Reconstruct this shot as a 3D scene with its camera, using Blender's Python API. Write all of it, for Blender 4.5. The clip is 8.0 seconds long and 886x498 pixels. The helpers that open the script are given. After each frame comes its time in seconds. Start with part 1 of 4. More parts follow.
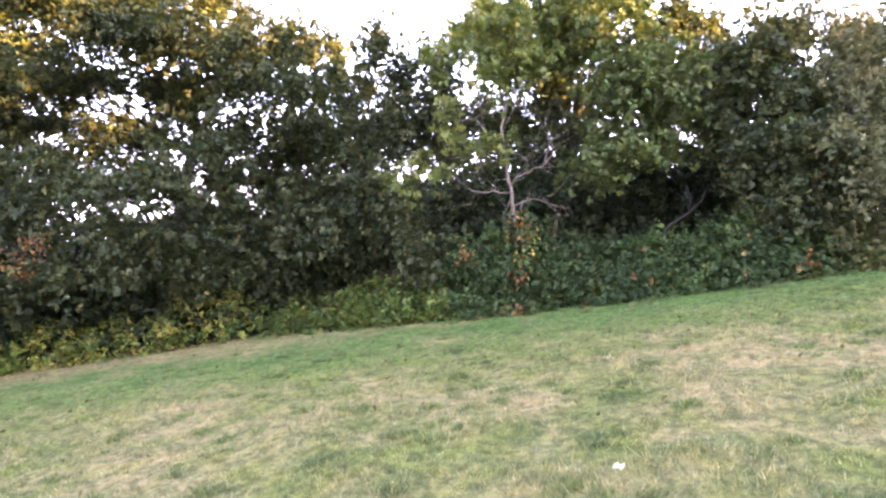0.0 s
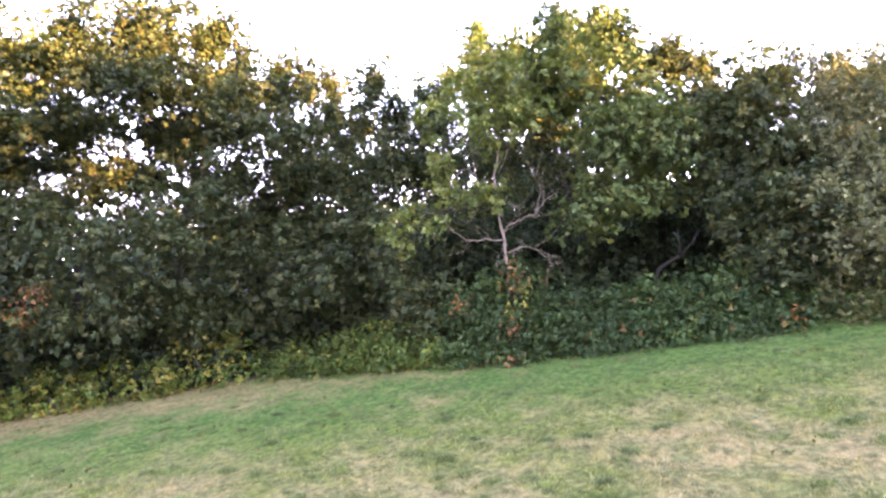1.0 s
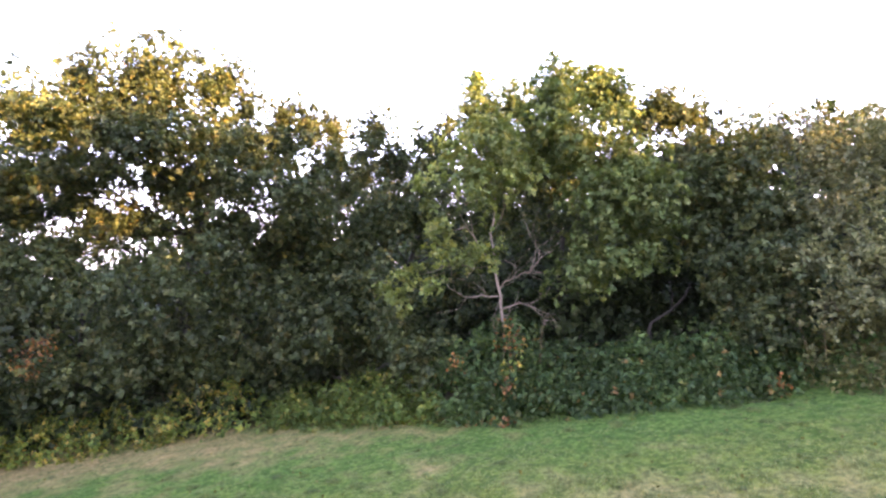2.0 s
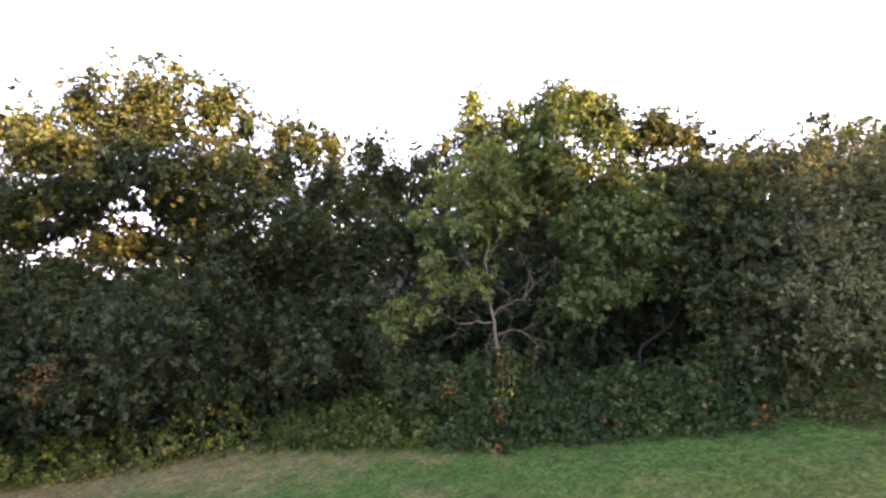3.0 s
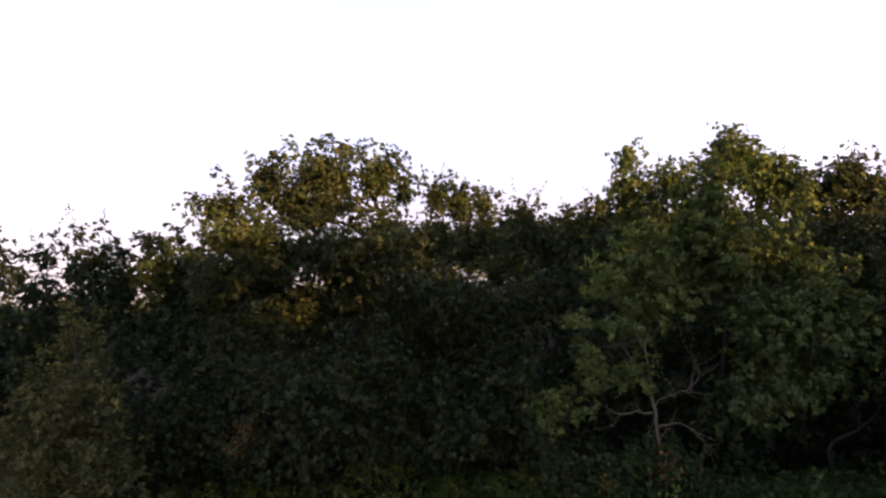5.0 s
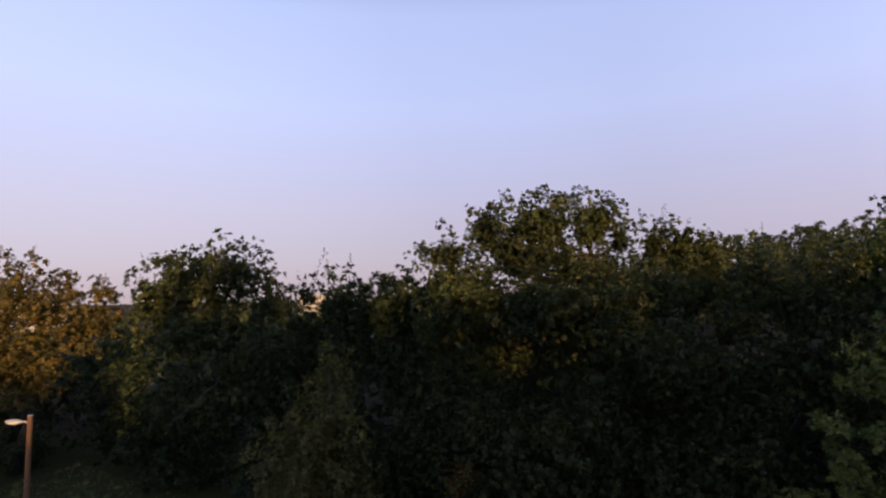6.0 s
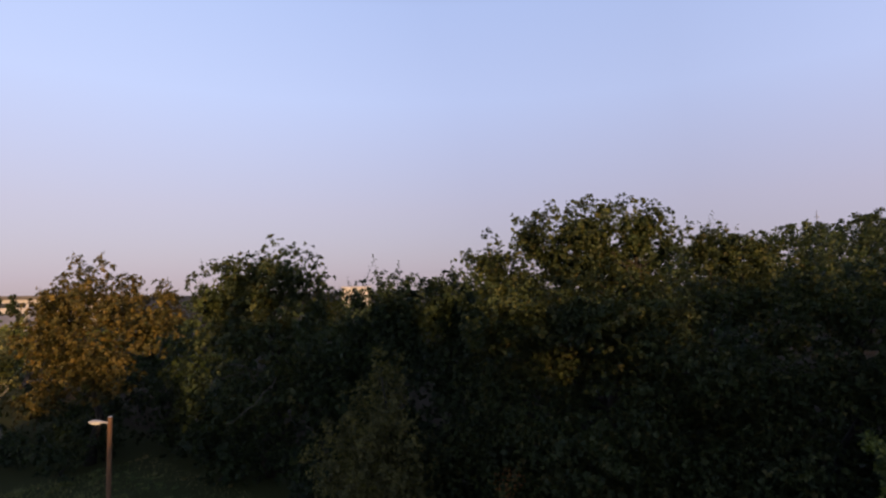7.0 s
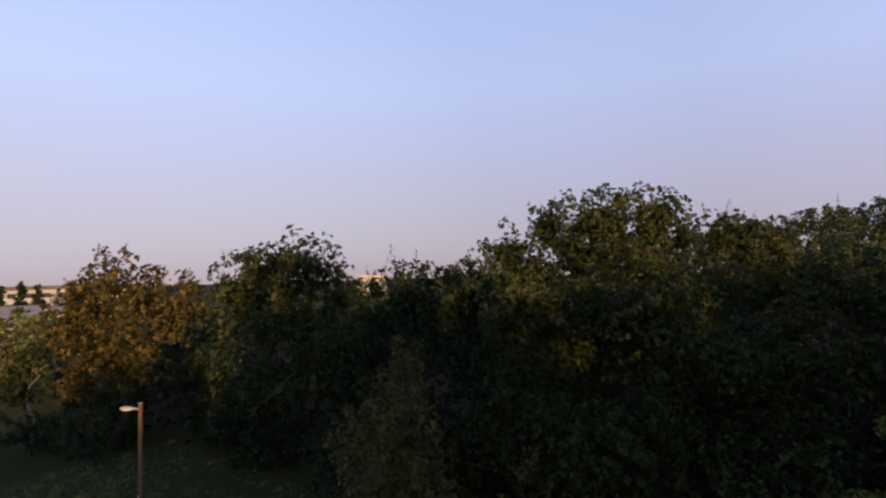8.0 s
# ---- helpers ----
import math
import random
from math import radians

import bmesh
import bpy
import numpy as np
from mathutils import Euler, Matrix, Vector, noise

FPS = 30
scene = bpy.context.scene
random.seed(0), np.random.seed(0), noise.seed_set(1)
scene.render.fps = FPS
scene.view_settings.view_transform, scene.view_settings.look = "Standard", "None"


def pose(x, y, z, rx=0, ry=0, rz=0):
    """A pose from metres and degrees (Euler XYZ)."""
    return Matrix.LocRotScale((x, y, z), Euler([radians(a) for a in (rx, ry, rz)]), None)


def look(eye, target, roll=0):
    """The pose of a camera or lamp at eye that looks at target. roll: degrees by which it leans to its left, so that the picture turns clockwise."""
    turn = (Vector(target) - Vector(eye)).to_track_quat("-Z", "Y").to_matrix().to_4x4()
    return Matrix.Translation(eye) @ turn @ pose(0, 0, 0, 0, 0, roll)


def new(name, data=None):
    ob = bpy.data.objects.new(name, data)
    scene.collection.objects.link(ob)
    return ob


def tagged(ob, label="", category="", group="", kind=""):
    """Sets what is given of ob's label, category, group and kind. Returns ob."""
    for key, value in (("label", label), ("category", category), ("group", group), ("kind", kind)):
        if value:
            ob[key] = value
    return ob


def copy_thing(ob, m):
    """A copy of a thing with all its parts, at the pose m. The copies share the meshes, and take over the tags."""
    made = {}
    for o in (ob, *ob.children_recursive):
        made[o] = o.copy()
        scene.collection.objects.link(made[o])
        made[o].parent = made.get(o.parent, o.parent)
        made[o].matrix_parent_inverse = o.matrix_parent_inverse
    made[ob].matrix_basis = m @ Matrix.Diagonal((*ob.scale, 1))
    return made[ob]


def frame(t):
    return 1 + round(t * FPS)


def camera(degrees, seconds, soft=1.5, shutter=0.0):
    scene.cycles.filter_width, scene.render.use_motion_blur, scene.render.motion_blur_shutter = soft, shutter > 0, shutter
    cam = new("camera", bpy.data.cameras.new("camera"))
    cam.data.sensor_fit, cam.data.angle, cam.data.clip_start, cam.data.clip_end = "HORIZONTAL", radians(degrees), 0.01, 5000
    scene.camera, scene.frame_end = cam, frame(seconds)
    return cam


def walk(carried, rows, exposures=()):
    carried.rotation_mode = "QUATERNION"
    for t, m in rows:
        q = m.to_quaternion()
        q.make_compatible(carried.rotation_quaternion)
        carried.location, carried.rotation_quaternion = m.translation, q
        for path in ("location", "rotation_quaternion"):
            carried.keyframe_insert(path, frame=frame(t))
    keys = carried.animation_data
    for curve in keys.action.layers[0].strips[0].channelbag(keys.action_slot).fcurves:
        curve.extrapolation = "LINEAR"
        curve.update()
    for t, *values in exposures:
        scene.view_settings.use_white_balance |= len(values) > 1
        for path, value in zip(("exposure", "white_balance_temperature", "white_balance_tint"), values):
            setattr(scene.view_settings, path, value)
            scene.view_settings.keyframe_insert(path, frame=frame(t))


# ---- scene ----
cam = camera(76.5, 8.0, soft=2.3)
LEVEL = pose(0, 0, -0.10, -0.72, 2.44, 0)
PATH = [
    (0, (0.037, -0.008, 1.547), (-0.001, 1.987, 1.683), -1.1),
    (0.5, (0.098, -0.115, 1.864), (0.058, 1.879, 2.01), -1.3),
    (1, (0.21, -0.283, 2.437), (0.17, 1.711, 2.592), -1.4),
    (1.5, (0.267, -0.507, 3.096), (0.232, 1.485, 3.263), -1.2),
    (1.7, (0.249, -0.572, 3.207), (0.216, 1.418, 3.406), -0.9),
    (3, (0.402, -1.061, 4.25), (0.364, 0.932, 4.406), -0.8),
    (3.5, (0.397, -1.135, 4.459), (0.357, 0.858, 4.612), -0.7),
    (4, (0.367, -1.19, 4.644), (0.326, 0.804, 4.794), -0.8),
    (4.2, (0.343, -1.193, 4.817), (0.272, 0.799, 4.978), -0.7),
    (5.3, (0.243, -1.473, 6.77), (-0.511, 0.374, 6.915), 0.2),
    (5.5, (0.231, -1.541, 6.977), (-0.649, 0.247, 7.133), 0.7),
    (6, (0.285, -1.818, 7.731), (-0.915, -0.224, 7.875), 1.6),
    (6.5, (0.362, -2.185, 8.235), (-0.932, -0.665, 8.363), 1.5),
    (7, (0.456, -2.421, 8.342), (-0.855, -0.914, 8.447), 1.2),
    (7.5, (0.544, -2.597, 8.361), (-0.788, -1.108, 8.443), 1.0),
    (8, (0.562, -2.699, 8.407), (-0.788, -1.225, 8.466), 0.8),
]
EXPOSURES = [(0.0, 5.22, 7080, 25), (1.5, 5.12, 7060, 22), (3.0, 4.15, 7250, 18), (4.0, 3.65, 7250, 17), (5.5, 1.39, 7400, 14), (6.0, 1.1, 6750, 14), (6.5, 0.98, 6700, 11), (8.0, 0.98, 6600, 10)]
walk(cam, [(t, LEVEL @ look(eye, target, roll)) for t, eye, target, roll in PATH], EXPOSURES)

# ---- light: a low sun behind and to the right, clear evening sky ----
SUN_ELEVATION, SUN_AZIMUTH = radians(6.5), radians(128)
world = bpy.data.worlds.new("evening_sky")
scene.world = world
world.use_nodes = True
wn, wl = world.node_tree.nodes, world.node_tree.links
sky = wn.new("ShaderNodeTexSky")
sky.sky_type, sky.sun_disc = "NISHITA", False
sky.sun_elevation, sky.sun_rotation = SUN_ELEVATION, SUN_AZIMUTH
sky.air_density, sky.dust_density, sky.ozone_density = 1.0, 1.2, 2.0
co = wn.new("ShaderNodeTexCoord")
up = wn.new("ShaderNodeSeparateXYZ")
wl.new(co.outputs["Generated"], up.inputs[0])
dusk = wn.new("ShaderNodeValToRGB")
for at, c in ((0.03, (2.3, 2.02, 2.78)), (0.14, (2.58, 2.42, 3.5)), (0.32, (2.7, 3.15, 5.1)), (0.46, (2.45, 3.05, 5.2)), (0.72, (0.52, 0.7, 1.4))):
    e = dusk.color_ramp.elements.new(at)
    e.color = (*c, 1)
dusk.color_ramp.elements[0].color = (2.3, 1.95, 2.4, 1)
dusk.color_ramp.elements[-1].color = (0.32, 0.44, 0.9, 1)
wl.new(up.outputs["Z"], dusk.inputs[0])
blend = wn.new("ShaderNodeMix")
blend.data_type = "RGBA"
blend.inputs[0].default_value = 0.86
wl.new(sky.outputs[0], blend.inputs[6])
wl.new(dusk.outputs[0], blend.inputs[7])
side = wn.new("ShaderNodeValToRGB")
for at, v in ((0.2, 1.0), (0.36, 0.96), (0.5, 1.05), (0.62, 1.3), (0.75, 1.3)):
    e = side.color_ramp.elements.new(at)
    e.color = (v, v * 0.985, v * 0.95, 1)
side.color_ramp.elements[0].color = (1.22, 1.2, 1.12, 1)
side.color_ramp.elements[-1].color = (1.15, 1.1, 1.04, 1)
half = wn.new("ShaderNodeMath")
half.operation = "MULTIPLY_ADD"
half.inputs[1].default_value, half.inputs[2].default_value = 0.5, 0.5
wl.new(up.outputs["X"], half.inputs[0])
wl.new(half.outputs[0], side.inputs[0])
west = wn.new("ShaderNodeMix")
west.data_type, west.blend_type = "RGBA", "MULTIPLY"
west.inputs[0].default_value = 1.0
wl.new(blend.outputs[2], west.inputs[6])
wl.new(side.outputs[0], west.inputs[7])
wl.new(west.outputs[2], wn["Background"].inputs[0])
wn["Background"].inputs[1].default_value = 0.1
sun = new("sun", bpy.data.lights.new("sun", "SUN"))
sun.data.energy, sun.data.angle, sun.data.color = 3.1, radians(0.8), (1.0, 0.60, 0.27)
toward_sun = Vector((math.sin(SUN_AZIMUTH) * math.cos(SUN_ELEVATION), math.cos(SUN_AZIMUTH) * math.cos(SUN_ELEVATION), math.sin(SUN_ELEVATION)))
sun.matrix_world = look((30, -30, 40), Vector((30, -30, 40)) - toward_sun)


# ---- materials ----
def material(name):
    m = bpy.data.materials.new(name)
    m.use_nodes = True
    n, l = m.node_tree.nodes, m.node_tree.links
    return m, n, l, n["Principled BSDF"]


def ramp(n, l, fac, stops):
    r = n.new("ShaderNodeValToRGB")
    while len(r.color_ramp.elements) < len(stops):
        r.color_ramp.elements.new(0.5)
    for e, (at, c) in zip(r.color_ramp.elements, stops):
        e.position, e.color = at, (*c, 1)
    l.new(fac, r.inputs[0])
    return r.outputs[0]


def noise_of(n, l, scale, detail=3.0, vector=None, rough=0.55):
    t = n.new("ShaderNodeTexNoise")
    t.inputs["Scale"].default_value, t.inputs["Detail"].default_value, t.inputs["Roughness"].default_value = scale, detail, rough
    if vector is not None:
        l.new(vector, t.inputs["Vector"])
    return t.outputs["Fac"]


def mixed(n, l, fac, a, b, how="MIX"):
    x = n.new("ShaderNodeMix")
    x.data_type, x.blend_type = "RGBA", how
    for socket, v in ((x.inputs[0], fac), (x.inputs[6], a), (x.inputs[7], b)):
        if isinstance(v, (int, float)):
            socket.default_value = v
        elif isinstance(v, tuple):
            socket.default_value = (*v, 1)
        else:
            l.new(v, socket)
    return x.outputs[2]


def math_of(n, l, how, a, b=0.0):
    x = n.new("ShaderNodeMath")
    x.operation, x.use_clamp = how, False
    for socket, v in ((x.inputs[0], a), (x.inputs[1], b)):
        if isinstance(v, (int, float)):
            socket.default_value = v
        else:
            l.new(v, socket)
    return x.outputs[0]


def bump(n, l, height, strength, distance, bsdf):
    b = n.new("ShaderNodeBump")
    b.inputs["Strength"].default_value, b.inputs["Distance"].default_value = strength, distance
    l.new(height, b.inputs["Height"])
    l.new(b.outputs[0], bsdf.inputs["Normal"])


def leaf_material(name, stops, patch=(0.7, 1.08), rough=0.5, through_light=0.34, gloss=0.24):
    """Leaves: a colour for each bunch, lighter and darker sprays, veins, light that shines through."""
    m, n, l, p = material(name)
    geo = n.new("ShaderNodeNewGeometry")
    pos = geo.outputs["Position"]
    col = ramp(n, l, geo.outputs["Random Per Island"], stops)
    lo, hi = patch
    tone = ramp(n, l, noise_of(n, l, 0.55, 3.0, pos), [(0.3, (lo, lo, lo)), (0.7, (hi, hi, hi * 0.88))])
    col = mixed(n, l, 1.0, col, tone, "MULTIPLY")
    spray = ramp(n, l, noise_of(n, l, 2.3, 2.0, pos), [(0.34, (0.68, 0.72, 0.76)), (0.5, (0.95, 0.96, 0.95)), (0.66, (1.3, 1.26, 1.1))])
    col = mixed(n, l, 1.0, col, spray, "MULTIPLY")
    single = ramp(n, l, noise_of(n, l, 16.0, 1.0, pos), [(0.36, (0.74, 0.77, 0.78)), (0.64, (1.24, 1.2, 1.12))])
    col = mixed(n, l, 1.0, col, single, "MULTIPLY")
    l.new(col, p.inputs["Base Color"])
    p.inputs["Roughness"].default_value = rough
    p.inputs["Specular IOR Level"].default_value = gloss
    tr = n.new("ShaderNodeBsdfTranslucent")
    l.new(mixed(n, l, 1.0, col, (1.0, 0.95, 0.45), "MULTIPLY"), tr.inputs[0])
    mix = n.new("ShaderNodeMixShader")
    mix.inputs[0].default_value = through_light
    l.new(p.outputs[0], mix.inputs[1])
    l.new(tr.outputs[0], mix.inputs[2])
    l.new(mix.outputs[0], n["Material Output"].inputs[0])
    return m


def bark_material(name, dark, light, scale=9.0, moss=0.5):
    m, n, l, p = material(name)
    co = n.new("ShaderNodeTexCoord")
    mp = n.new("ShaderNodeMapping")
    mp.inputs["Scale"].default_value = (1, 1, 0.22)
    l.new(co.outputs["Object"], mp.inputs[0])
    f = noise_of(n, l, scale, 6.0, mp.outputs[0], 0.65)
    g = noise_of(n, l, 1.3, 3.0, co.outputs["Object"])
    col = ramp(n, l, f, [(0.3, dark), (0.7, light)])
    col = mixed(n, l, math_of(n, l, "MULTIPLY", g, moss), col, (0.10, 0.12, 0.06))
    l.new(col, p.inputs["Base Color"])
    p.inputs["Roughness"].default_value = 0.9
    bump(n, l, f, 0.7, 0.02, p)
    return m


def plain_material(name, a, b, scale, rough, metal=0.0, relief=0.0):
    m, n, l, p = material(name)
    co = n.new("ShaderNodeTexCoord")
    f = noise_of(n, l, scale, 5.0, co.outputs["Object"])
    l.new(ramp(n, l, f, [(0.3, a), (0.7, b)]), p.inputs["Base Color"])
    p.inputs["Roughness"].default_value, p.inputs["Metallic"].default_value = rough, metal
    if relief:
        bump(n, l, f, 0.5, relief, p)
    return m


def lawn_colour(n, l):
    """Green turf, straw-dry patches and thicker dark clumps, the same for soil and blades."""
    geo = n.new("ShaderNodeNewGeometry")
    pos = geo.outputs["Position"]
    sep = n.new("ShaderNodeSeparateXYZ")
    l.new(pos, sep.inputs[0])
    wide = noise_of(n, l, 0.55, 4.0, pos, 0.6)
    mid = noise_of(n, l, 2.2, 4.0, pos, 0.6)
    # a worn dry strip runs in front of the brambles, the upper slope is greener
    strip = math_of(n, l, "MULTIPLY", math_of(n, l, "SUBTRACT", 2.0, sep.outputs["X"]), 0.022)
    band = n.new("ShaderNodeMapRange")
    band.inputs[1].default_value, band.inputs[2].default_value = 8.8, 11.8
    l.new(sep.outputs["Y"], band.inputs[0])
    edge = math_of(n, l, "MULTIPLY", strip, band.outputs[0])
    dry = math_of(n, l, "ADD", math_of(n, l, "ADD", math_of(n, l, "MULTIPLY", wide, 0.55), math_of(n, l, "MULTIPLY", mid, 0.45)), edge)
    nearer = n.new("ShaderNodeMapRange")
    nearer.inputs[1].default_value, nearer.inputs[2].default_value = 9.5, 5.5
    nearer.inputs[3].default_value, nearer.inputs[4].default_value = -0.06, 0.07
    l.new(sep.outputs["Y"], nearer.inputs[0])
    dry = math_of(n, l, "ADD", dry, nearer.outputs[0])
    beyond = n.new("ShaderNodeMapRange")
    beyond.inputs[1].default_value, beyond.inputs[2].default_value = -12.0, -17.0
    beyond.inputs[3].default_value, beyond.inputs[4].default_value = 0.0, -0.2
    l.new(sep.outputs["X"], beyond.inputs[0])
    dry = math_of(n, l, "ADD", dry, beyond.outputs[0])
    lush = n.new("ShaderNodeMapRange")
    lush.inputs[1].default_value, lush.inputs[2].default_value = 7.2, 10.2
    lush.inputs[4].default_value = 0.8
    l.new(math_of(n, l, "ADD", sep.outputs["Y"], math_of(n, l, "MULTIPLY", mid, 1.2)), lush.inputs[0])
    upper = n.new("ShaderNodeMapRange")
    upper.inputs[1].default_value, upper.inputs[2].default_value, upper.inputs[4].default_value = 0.0, 4.0, -0.13
    l.new(sep.outputs["X"], upper.inputs[0])
    dry = math_of(n, l, "ADD", dry, math_of(n, l, "MULTIPLY", upper.outputs[0], lush.outputs[0]))
    return geo, dry, lush.outputs[0]


soil, n, l, p = material("turf_soil")
geo, dry, lush = lawn_colour(n, l)
fine = noise_of(n, l, 38.0, 4.0, geo.outputs["Position"], 0.7)
green = ramp(n, l, fine, [(0.25, (0.058, 0.074, 0.017)), (0.75, (0.13, 0.152, 0.034))])
green = mixed(n, l, lush, green, ramp(n, l, fine, [(0.25, (0.035, 0.082, 0.018)), (0.75, (0.085, 0.155, 0.034))]))
straw = ramp(n, l, fine, [(0.25, (0.15, 0.118, 0.05)), (0.75, (0.285, 0.225, 0.105))])
fac = n.new("ShaderNodeMapRange")
fac.inputs[1].default_value, fac.inputs[2].default_value = 0.46, 0.66
l.new(dry, fac.inputs[0])
clump = ramp(n, l, noise_of(n, l, 4.4, 4.0, geo.outputs["Position"], 0.65), [(0.40, (1.22, 1.12, 1.1)), (0.52, (1, 1, 1)), (0.62, (0.66, 0.79, 0.66))])
mottle = ramp(n, l, noise_of(n, l, 11.0, 3.0, geo.outputs["Position"], 0.6), [(0.36, (0.56, 0.62, 0.55)), (0.64, (1.27, 1.23, 1.2))])
turf = mixed(n, l, 1.0, mixed(n, l, 1.0, mixed(n, l, fac.outputs[0], green, straw), clump, "MULTIPLY"), mottle, "MULTIPLY")
# rough turf towards the lamp, its shade put into a darker colour
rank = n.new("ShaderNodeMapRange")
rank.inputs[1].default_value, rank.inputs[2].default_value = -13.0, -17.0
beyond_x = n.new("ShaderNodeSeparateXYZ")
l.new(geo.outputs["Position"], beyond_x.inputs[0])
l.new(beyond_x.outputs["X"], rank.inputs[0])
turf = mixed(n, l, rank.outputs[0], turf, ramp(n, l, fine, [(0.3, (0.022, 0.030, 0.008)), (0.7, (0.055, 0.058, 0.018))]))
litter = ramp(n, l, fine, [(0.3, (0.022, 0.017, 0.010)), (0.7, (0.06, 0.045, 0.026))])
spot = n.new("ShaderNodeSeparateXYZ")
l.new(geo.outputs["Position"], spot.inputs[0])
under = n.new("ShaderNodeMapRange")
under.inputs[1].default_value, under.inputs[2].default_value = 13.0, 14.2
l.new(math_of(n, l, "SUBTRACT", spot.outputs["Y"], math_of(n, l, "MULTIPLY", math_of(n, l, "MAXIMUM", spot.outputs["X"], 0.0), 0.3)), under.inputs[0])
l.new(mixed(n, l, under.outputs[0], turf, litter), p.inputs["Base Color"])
p.inputs["Roughness"].default_value, p.inputs["Specular IOR Level"].default_value = 0.95, 0.1
bump(n, l, fine, 0.8, 0.03, p)

blade, n, l, p = material("grass_blades")
geo, dry, lush = lawn_colour(n, l)
rnd = geo.outputs["Random Per Island"]
green = ramp(n, l, rnd, [(0.0, (0.088, 0.115, 0.030)), (0.5, (0.165, 0.188, 0.052)), (0.9, (0.25, 0.235, 0.08)), (1.0, (0.33, 0.26, 0.12))])
green = mixed(n, l, lush, green, ramp(n, l, rnd, [(0.0, (0.050, 0.098, 0.028)), (0.7, (0.10, 0.158, 0.046)), (1.0, (0.19, 0.205, 0.072))]))
straw = ramp(n, l, rnd, [(0.0, (0.185, 0.165, 0.05)), (0.5, (0.27, 0.225, 0.09)), (1.0, (0.36, 0.29, 0.145))])
fac = n.new("ShaderNodeMapRange")
fac.inputs[1].default_value, fac.inputs[2].default_value = 0.48, 0.71
l.new(dry, fac.inputs[0])
clump = ramp(n, l, noise_of(n, l, 4.4, 4.0, geo.outputs["Position"], 0.65), [(0.40, (1.22, 1.12, 1.1)), (0.52, (1, 1, 1)), (0.62, (0.66, 0.79, 0.66))])
mottle = ramp(n, l, noise_of(n, l, 11.0, 3.0, geo.outputs["Position"], 0.6), [(0.36, (0.56, 0.62, 0.55)), (0.64, (1.27, 1.23, 1.2))])
col = mixed(n, l, 1.0, mixed(n, l, 1.0, mixed(n, l, fac.outputs[0], green, straw), clump, "MULTIPLY"), mottle, "MULTIPLY")
l.new(col, p.inputs["Base Color"])
p.inputs["Roughness"].default_value = 0.6
tr = n.new("ShaderNodeBsdfTranslucent")
l.new(col, tr.inputs[0])
mx = n.new("ShaderNodeMixShader")
mx.inputs[0].default_value = 0.3
l.new(p.outputs[0], mx.inputs[1])
l.new(tr.outputs[0], mx.inputs[2])
l.new(mx.outputs[0], n["Material Output"].inputs[0])

TUFT = leaf_material("rank_grass", [(0.0, (0.075, 0.115, 0.046)), (0.6, (0.125, 0.17, 0.064)), (0.92, (0.17, 0.20, 0.076)), (1.0, (0.30, 0.26, 0.12))], rough=0.6)
OAK = leaf_material("oak_leaves", [(0.0, (0.036, 0.052, 0.025)), (0.5, (0.058, 0.080, 0.035)), (0.9, (0.086, 0.100, 0.040)), (1.0, (0.125, 0.112, 0.044))])
OAK_BRIGHT = leaf_material("young_oak_leaves", [(0.0, (0.105, 0.142, 0.046)), (0.5, (0.152, 0.192, 0.060)), (1.0, (0.215, 0.225, 0.074))], through_light=0.4)
# dark conifer leaf; on oaks and undergrowth it carries their shade in the colour
DARK_SHADED_LEAF = leaf_material("dark_shaded_leaves", [(0.0, (0.022, 0.036, 0.019)), (0.6, (0.036, 0.055, 0.027)), (1.0, (0.058, 0.077, 0.035))], gloss=0.18)
GREY_LEAF = leaf_material("sallow_leaves", [(0.0, (0.096, 0.108, 0.056)), (0.6, (0.155, 0.166, 0.086)), (1.0, (0.23, 0.225, 0.13))], rough=0.55)
# oak leaves lightened: sun on and through the crown is put into the colour
OAK_MID = leaf_material("sun_lightened_oak_leaves", [(0.0, (0.068, 0.102, 0.036)), (0.5, (0.106, 0.150, 0.050)), (1.0, (0.160, 0.182, 0.062))])
OLIVE_LEAF = leaf_material("olive_sallow_leaves", [(0.0, (0.10, 0.102, 0.042)), (0.6, (0.155, 0.148, 0.056)), (1.0, (0.22, 0.20, 0.08))])
BRAMBLE = leaf_material("bramble_leaves", [(0.0, (0.029, 0.060, 0.022)), (0.5, (0.052, 0.094, 0.032)), (0.965, (0.086, 0.122, 0.040)), (0.985, (0.17, 0.15, 0.05)), (1.0, (0.20, 0.11, 0.04))])
BRAMBLE_MID = leaf_material("green_bramble_leaves", [(0.0, (0.045, 0.08, 0.02)), (0.5, (0.082, 0.128, 0.03)), (0.92, (0.13, 0.16, 0.038)), (1.0, (0.25, 0.19, 0.055))])
BRAMBLE_YELLOW = leaf_material("yellowing_bramble_leaves", [(0.0, (0.058, 0.10, 0.024)), (0.45, (0.115, 0.165, 0.034)), (0.8, (0.22, 0.225, 0.046)), (1.0, (0.36, 0.26, 0.08))])
DRY_LEAF = leaf_material("dry_stalks", [(0.0, (0.075, 0.073, 0.022)), (0.6, (0.115, 0.102, 0.03)), (1.0, (0.165, 0.138, 0.044))])
# bramble leaves with a lens flare's olive-brown smear put into the colour
FLARE_OLIVE_LEAF = leaf_material("flare_olive_leaves", [(0.0, (0.058, 0.066, 0.024)), (0.6, (0.09, 0.094, 0.033)), (1.0, (0.13, 0.122, 0.045))])
RED_LEAF = leaf_material("red_leaves", [(0.0, (0.13, 0.055, 0.024)), (0.6, (0.21, 0.092, 0.034)), (1.0, (0.24, 0.15, 0.05))])
